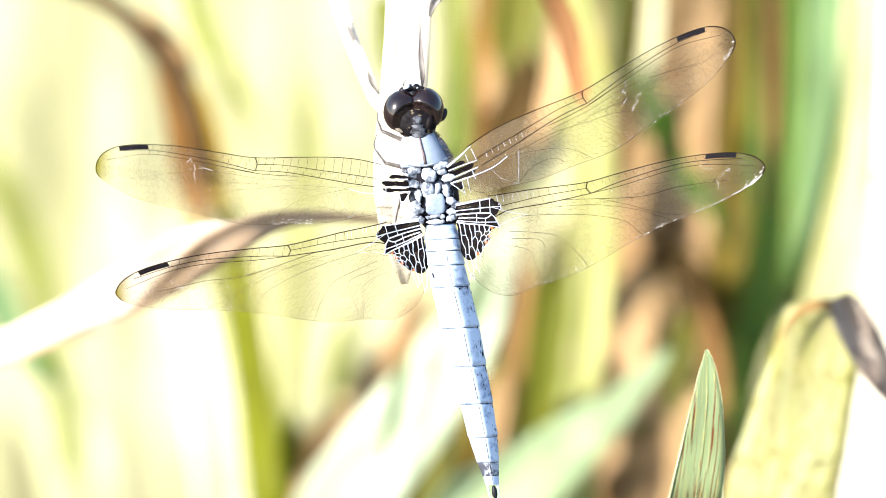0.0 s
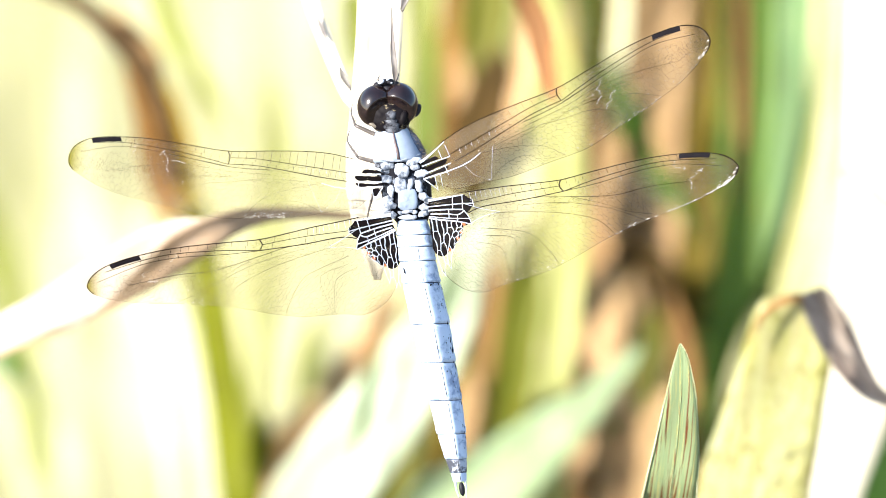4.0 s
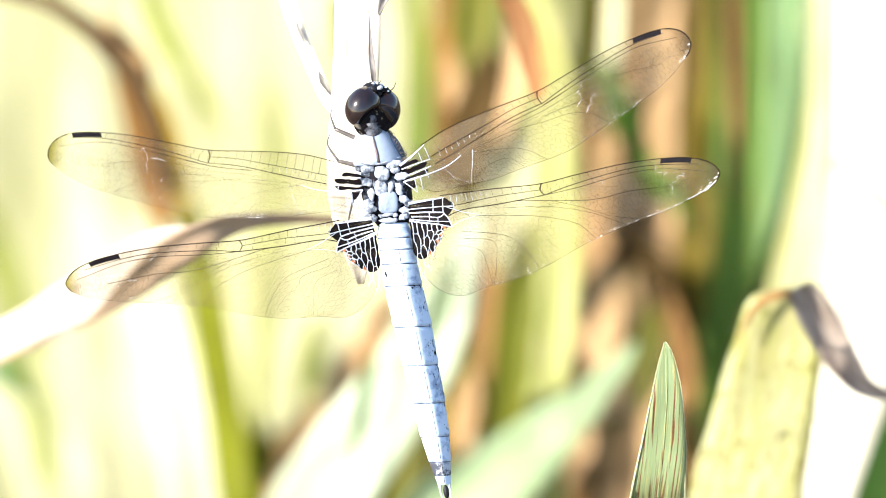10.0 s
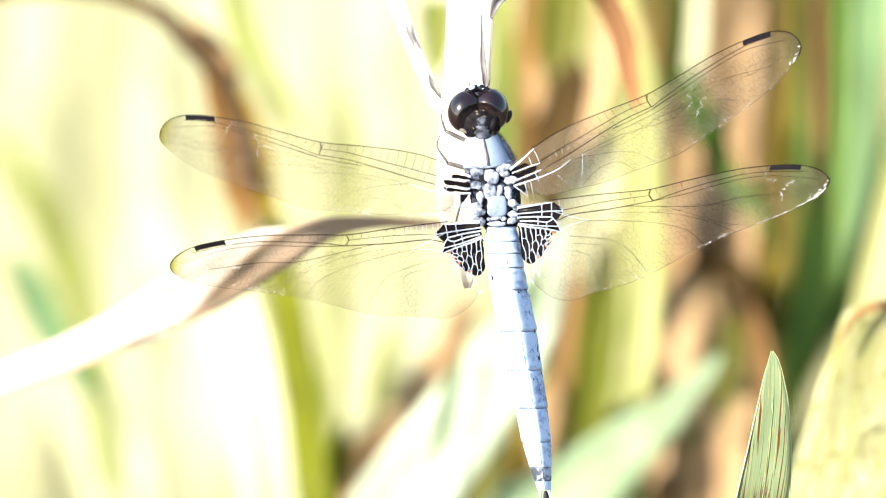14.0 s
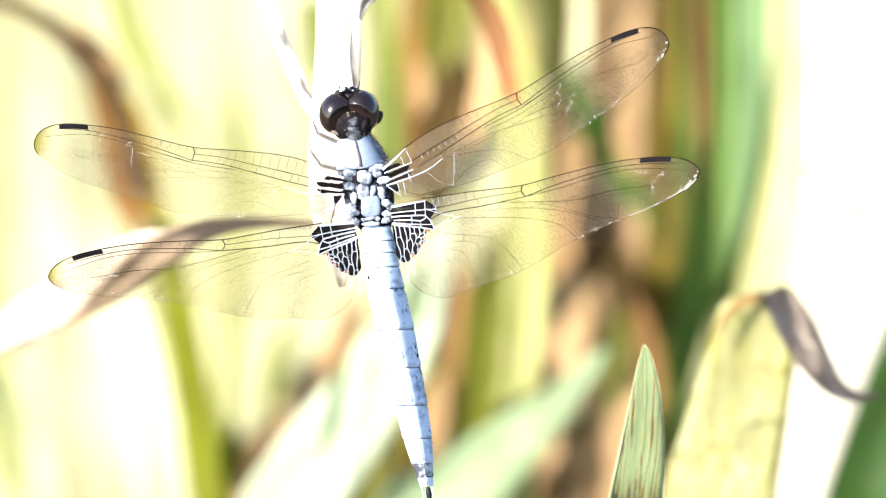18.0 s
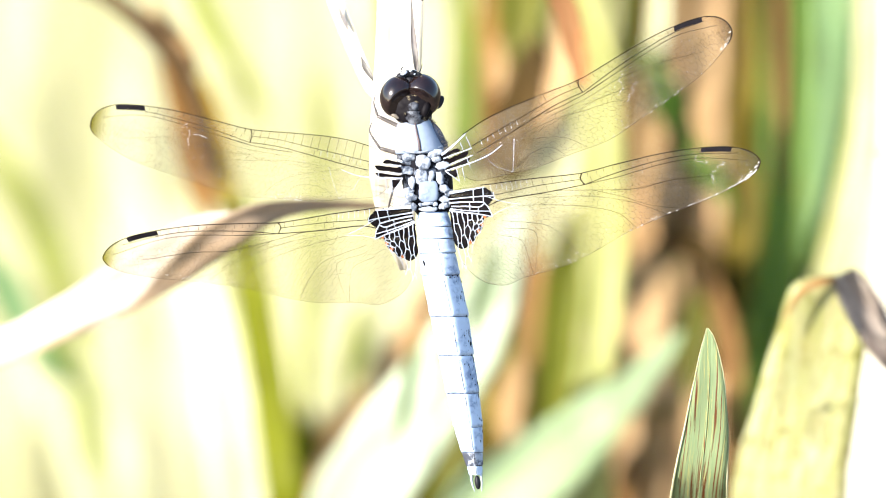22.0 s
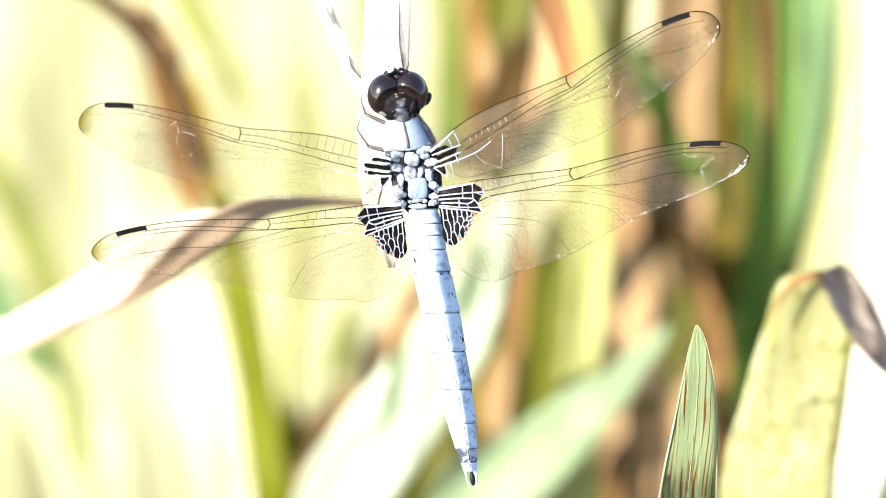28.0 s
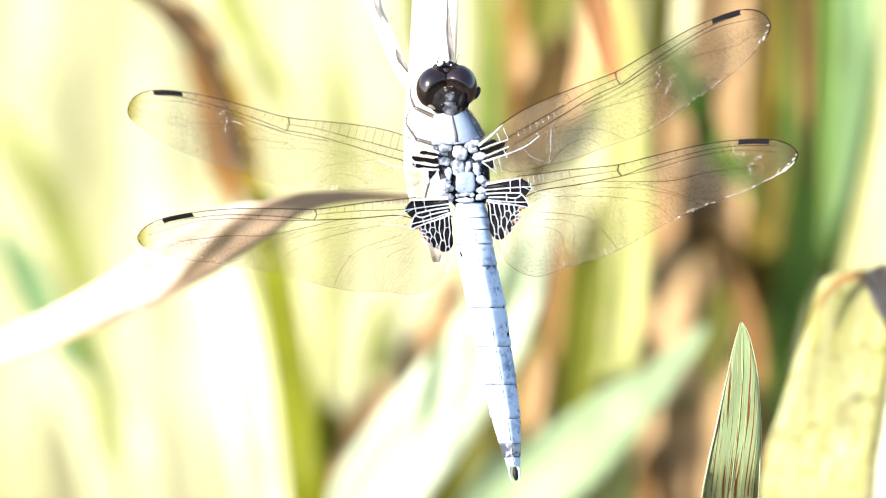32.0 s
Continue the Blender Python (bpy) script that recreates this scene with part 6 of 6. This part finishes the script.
TILT = {"rf": 0.0, "rh": 0.0, "lf": 10.0, "lh": 5.0}
PITCH = {"rf": 0.0, "rh": 0.0, "lf": 0.0, "lh": 20.0}


def wing_pose(key, angle):
    """In the dragonfly's space: the wing swung forward by angle degrees."""
    s = 1 if key[0] == "r" else -1
    x, y, z = ROOTS[key]
    return pose(x * MM, y * MM, z * MM) @ pose(0, 0, 0, 0, 0, s * angle) @ pose(0, 0, 0, 0, TILT[key], 0) @ pose(0, 0, 0, PITCH[key], 0, 0)


def nod(pitch=0.0, roll=0.0, yaw=0.0):
    return pose(*[k * MM for k in HEAD_AT]) @ pose(0, 0, 0, pitch, roll, yaw)


def turned(angle, x, y):
    """The whole dragonfly: swung by degrees on its perch and shifted by millimetres."""
    return FLY_AT @ pose(x * MM, y * MM, 0, 0, 0, angle)


def motions():
    walk(fly, [(0, turned(3.97, -0.05, 0.25)), (0.5, turned(3.81, 0.00, 0.22)), (1, turned(4.01, -0.07, 0.23)), (1.5, turned(3.66, -0.14, 0.21)), (2, turned(3.43, -0.11, 0.22)), (2.5, turned(3.06, -0.08, 0.25)), (3, turned(3.41, -0.11, 0.23)), (3.5, turned(3.08, -0.06, 0.21)), (5.5, turned(2.28, 0.01, 0.32)), (6, turned(2.73, -0.14, 0.31)), (6.5, turned(2.90, -0.10, 0.37)), (7, turned(2.53, -0.07, 0.27)), (7.5, turned(2.67, -0.15, 0.30)), (8, turned(2.23, -0.09, 0.29)), (8.5, turned(2.70, -0.17, 0.27)), (9, turned(1.42, -0.10, 0.24)), (9.5, turned(1.84, 0.11, 0.10)), (10, turned(2.24, -0.03, 0.30)), (10.5, turned(2.32, -0.08, 0.22)), (11, turned(2.07, -0.04, 0.21)), (11.5, turned(1.94, -0.02, 0.31)), (12, turned(1.94, 0.05, 0.34)), (12.5, turned(1.50, -0.04, 0.34)), (13, turned(1.45, 0.04, 0.31)), (13.5, turned(1.74, 0.04, 0.35)), (14, turned(1.44, -0.16, 0.38)), (14.5, turned(1.40, -0.06, 0.38)), (16.5, turned(1.97, 0.13, 0.35)), (17, turned(1.69, -0.02, 0.22)), (17.5, turned(1.93, 0.04, 0.10)), (18, turned(2.37, 0.07, 0.24)), (18.5, turned(1.16, 0.13, 0.23)), (19, turned(1.23, -0.03, 0.11)), (19.5, turned(0.99, 0.00, 0.03)), (20, turned(0.91, -0.06, -0.01)), (20.5, turned(0.63, -0.11, 0.07)), (21, turned(0.34, -0.10, 0.08)), (21.5, turned(0.67, -0.12, 0.04)), (22, turned(0.52, -0.15, -0.04)), (22.5, turned(0.61, -0.11, 0.02)), (23, turned(0.81, -0.04, 0.06)), (23.5, turned(0.37, -0.09, 0.09)), (24, turned(0.68, -0.09, -0.02)), (24.5, turned(1.18, -0.06, 0.04)), (25, turned(1.29, -0.07, 0.07)), (25.5, turned(0.68, 0.06, 0.11)), (27.5, turned(0.74, 0.08, 0.10)), (28, turned(1.35, -0.09, 0.06)), (28.5, turned(0.62, -0.03, 0.03)), (29, turned(0.63, -0.11, 0.03)), (29.5, turned(0.57, -0.02, -0.02)), (30, turned(0.00, 0.00, 0.00)), (30.5, turned(0.25, -0.06, 0.03)), (31, turned(1.01, -0.11, 0.03)), (31.5, turned(2.22, 0.00, -0.01)), (32, turned(1.07, 0.08, 0.09))])
    walk(head, [(0.0, nod()), (8.8, nod()), (8.9, nod()), (9.0, nod(48, 20, -10)), (9.1, nod(48, 10, -6)), (9.2, nod(42, -8, 14)), (9.3, nod(20, -4, 10)), (9.4, nod()),
                (9.9, nod()), (10.0, nod(6, 38, -16)), (10.1, nod(4, 26, -8)), (10.2, nod(0, 4, 0)), (10.3, nod()), (32.0, nod())])
    walk(WINGS["rf"], [(0, wing_pose("rf", 26.0)), (0.5, wing_pose("rf", 26.3)), (1, wing_pose("rf", 25.8)), (1.5, wing_pose("rf", 25.8)), (2, wing_pose("rf", 26.5)), (2.5, wing_pose("rf", 26.5)), (3, wing_pose("rf", 26.1)), (3.5, wing_pose("rf", 26.2)), (5.5, wing_pose("rf", 26.4)), (6, wing_pose("rf", 26.0)), (6.5, wing_pose("rf", 25.7)), (7, wing_pose("rf", 26.1)), (7.5, wing_pose("rf", 25.7)), (8, wing_pose("rf", 26.1)), (8.5, wing_pose("rf", 25.6)), (9, wing_pose("rf", 25.1)), (9.5, wing_pose("rf", 26.3)), (10, wing_pose("rf", 25.4)), (10.5, wing_pose("rf", 25.8)), (11, wing_pose("rf", 25.9)), (11.5, wing_pose("rf", 26.4)), (12, wing_pose("rf", 26.6)), (12.5, wing_pose("rf", 26.5)), (13, wing_pose("rf", 27.9)), (13.5, wing_pose("rf", 27.7)), (14, wing_pose("rf", 27.4)), (14.5, wing_pose("rf", 27.4)), (16.5, wing_pose("rf", 27.5)), (17, wing_pose("rf", 27.6)), (17.5, wing_pose("rf", 27.1)), (18, wing_pose("rf", 26.6)), (18.5, wing_pose("rf", 27.5)), (19, wing_pose("rf", 27.3)), (19.5, wing_pose("rf", 27.4)), (20, wing_pose("rf", 27.2)), (20.5, wing_pose("rf", 27.4)), (21, wing_pose("rf", 27.6)), (21.5, wing_pose("rf", 27.2)), (22, wing_pose("rf", 27.5)), (22.5, wing_pose("rf", 27.2)), (23, wing_pose("rf", 27.3)), (23.5, wing_pose("rf", 27.7)), (24, wing_pose("rf", 27.3)), (24.5, wing_pose("rf", 27.2)), (25, wing_pose("rf", 26.9)), (25.5, wing_pose("rf", 27.3)), (27.5, wing_pose("rf", 27.6)), (28, wing_pose("rf", 26.8)), (28.5, wing_pose("rf", 27.1)), (29, wing_pose("rf", 27.2)), (29.5, wing_pose("rf", 27.3)), (30, wing_pose("rf", 27.2)), (30.5, wing_pose("rf", 27.1)), (31, wing_pose("rf", 26.7)), (31.5, wing_pose("rf", 27.0)), (32, wing_pose("rf", 26.8))])
    walk(WINGS["rh"], [(0, wing_pose("rh", 8.4)), (0.5, wing_pose("rh", 8.7)), (1, wing_pose("rh", 8.2)), (1.5, wing_pose("rh", 8.3)), (2, wing_pose("rh", 8.9)), (2.5, wing_pose("rh", 8.9)), (3, wing_pose("rh", 8.5)), (3.5, wing_pose("rh", 8.5)), (5.5, wing_pose("rh", 8.7)), (6, wing_pose("rh", 8.1)), (6.5, wing_pose("rh", 8.1)), (7, wing_pose("rh", 8.2)), (7.5, wing_pose("rh", 8.0)), (8, wing_pose("rh", 8.3)), (8.5, wing_pose("rh", 7.7)), (9, wing_pose("rh", 7.3)), (9.5, wing_pose("rh", 8.2)), (10, wing_pose("rh", 7.3)), (10.5, wing_pose("rh", 7.7)), (11, wing_pose("rh", 7.8)), (11.5, wing_pose("rh", 8.3)), (12, wing_pose("rh", 8.5)), (12.5, wing_pose("rh", 8.1)), (13, wing_pose("rh", 8.7)), (13.5, wing_pose("rh", 8.8)), (14, wing_pose("rh", 8.4)), (14.5, wing_pose("rh", 8.5)), (16.5, wing_pose("rh", 9.0)), (17, wing_pose("rh", 9.2)), (17.5, wing_pose("rh", 8.8)), (18, wing_pose("rh", 8.2)), (18.5, wing_pose("rh", 9.3)), (19, wing_pose("rh", 9.1)), (19.5, wing_pose("rh", 8.9)), (20, wing_pose("rh", 8.7)), (20.5, wing_pose("rh", 9.1)), (21, wing_pose("rh", 9.2)), (21.5, wing_pose("rh", 8.8)), (22, wing_pose("rh", 9.2)), (22.5, wing_pose("rh", 8.7)), (23, wing_pose("rh", 8.9)), (23.5, wing_pose("rh", 9.4)), (24, wing_pose("rh", 9.0)), (24.5, wing_pose("rh", 8.7)), (25, wing_pose("rh", 8.6)), (25.5, wing_pose("rh", 9.1)), (27.5, wing_pose("rh", 9.4)), (28, wing_pose("rh", 8.6)), (28.5, wing_pose("rh", 8.7)), (29, wing_pose("rh", 9.0)), (29.5, wing_pose("rh", 9.0)), (30, wing_pose("rh", 9.1)), (30.5, wing_pose("rh", 9.3)), (31, wing_pose("rh", 8.6)), (31.5, wing_pose("rh", 8.6)), (32, wing_pose("rh", 8.7))])
    walk(WINGS["lf"], [(0, wing_pose("lf", 9.4)), (0.5, wing_pose("lf", 8.9)), (1, wing_pose("lf", 9.5)), (1.5, wing_pose("lf", 9.2)), (2, wing_pose("lf", 9.0)), (2.5, wing_pose("lf", 8.8)), (3, wing_pose("lf", 8.9)), (3.5, wing_pose("lf", 9.0)), (5.5, wing_pose("lf", 8.8)), (6, wing_pose("lf", 9.2)), (6.5, wing_pose("lf", 9.8)), (7, wing_pose("lf", 9.1)), (7.5, wing_pose("lf", 9.3)), (8, wing_pose("lf", 9.7)), (8.5, wing_pose("lf", 10.3)), (9, wing_pose("lf", 10.3)), (9.5, wing_pose("lf", 10.2)), (10, wing_pose("lf", 11.4)), (10.5, wing_pose("lf", 12.3)), (11, wing_pose("lf", 12.5)), (11.5, wing_pose("lf", 12.0)), (12, wing_pose("lf", 11.8)), (12.5, wing_pose("lf", 12.1)), (13, wing_pose("lf", 13.3)), (13.5, wing_pose("lf", 13.3)), (14, wing_pose("lf", 13.8)), (14.5, wing_pose("lf", 13.3)), (16.5, wing_pose("lf", 13.9)), (17, wing_pose("lf", 13.7)), (17.5, wing_pose("lf", 13.7)), (18, wing_pose("lf", 14.2)), (18.5, wing_pose("lf", 13.0)), (19, wing_pose("lf", 13.3)), (19.5, wing_pose("lf", 13.0)), (20, wing_pose("lf", 13.3)), (20.5, wing_pose("lf", 12.9)), (21, wing_pose("lf", 12.8)), (21.5, wing_pose("lf", 13.3)), (22, wing_pose("lf", 12.9)), (22.5, wing_pose("lf", 13.3)), (23, wing_pose("lf", 13.2)), (23.5, wing_pose("lf", 12.7)), (24, wing_pose("lf", 13.2)), (24.5, wing_pose("lf", 13.5)), (25, wing_pose("lf", 13.6)), (25.5, wing_pose("lf", 13.3)), (27.5, wing_pose("lf", 13.2)), (28, wing_pose("lf", 13.9)), (28.5, wing_pose("lf", 13.9)), (29, wing_pose("lf", 13.6)), (29.5, wing_pose("lf", 13.4)), (30, wing_pose("lf", 13.5)), (30.5, wing_pose("lf", 13.2)), (31, wing_pose("lf", 14.0)), (31.5, wing_pose("lf", 13.9)), (32, wing_pose("lf", 14.2))])
    walk(WINGS["lh"], [(0, wing_pose("lh", -6.5)), (0.5, wing_pose("lh", -7.2)), (1, wing_pose("lh", -6.5)), (1.5, wing_pose("lh", -6.7)), (2, wing_pose("lh", -7.0)), (2.5, wing_pose("lh", -7.1)), (3, wing_pose("lh", -6.9)), (3.5, wing_pose("lh", -7.0)), (5.5, wing_pose("lh", -7.5)), (6, wing_pose("lh", -7.0)), (6.5, wing_pose("lh", -6.6)), (7, wing_pose("lh", -7.1)), (7.5, wing_pose("lh", -6.9)), (8, wing_pose("lh", -7.3)), (8.5, wing_pose("lh", -6.7)), (9, wing_pose("lh", -6.4)), (9.5, wing_pose("lh", -6.8)), (10, wing_pose("lh", -5.3)), (10.5, wing_pose("lh", -4.0)), (11, wing_pose("lh", -4.0)), (11.5, wing_pose("lh", -4.2)), (12, wing_pose("lh", -4.5)), (12.5, wing_pose("lh", -4.1)), (13, wing_pose("lh", -3.6)), (13.5, wing_pose("lh", -3.6)), (14, wing_pose("lh", -3.1)), (14.5, wing_pose("lh", -3.3)), (16.5, wing_pose("lh", -3.6)), (17, wing_pose("lh", -3.8)), (17.5, wing_pose("lh", -3.7)), (18, wing_pose("lh", -3.2)), (18.5, wing_pose("lh", -4.2)), (19, wing_pose("lh", -3.9)), (19.5, wing_pose("lh", -4.2)), (20, wing_pose("lh", -4.0)), (20.5, wing_pose("lh", -4.3)), (21, wing_pose("lh", -4.5)), (21.5, wing_pose("lh", -3.9)), (22, wing_pose("lh", -4.4)), (22.5, wing_pose("lh", -4.1)), (23, wing_pose("lh", -4.1)), (23.5, wing_pose("lh", -4.7)), (24, wing_pose("lh", -4.2)), (24.5, wing_pose("lh", -3.9)), (25, wing_pose("lh", -3.8)), (25.5, wing_pose("lh", -4.2)), (27.5, wing_pose("lh", -3.5)), (28, wing_pose("lh", -2.7)), (28.5, wing_pose("lh", -2.5)), (29, wing_pose("lh", -2.8)), (29.5, wing_pose("lh", -3.4)), (30, wing_pose("lh", -2.9)), (30.5, wing_pose("lh", -3.2)), (31, wing_pose("lh", -2.2)), (31.5, wing_pose("lh", -2.6)), (32, wing_pose("lh", -2.1))])


motions()
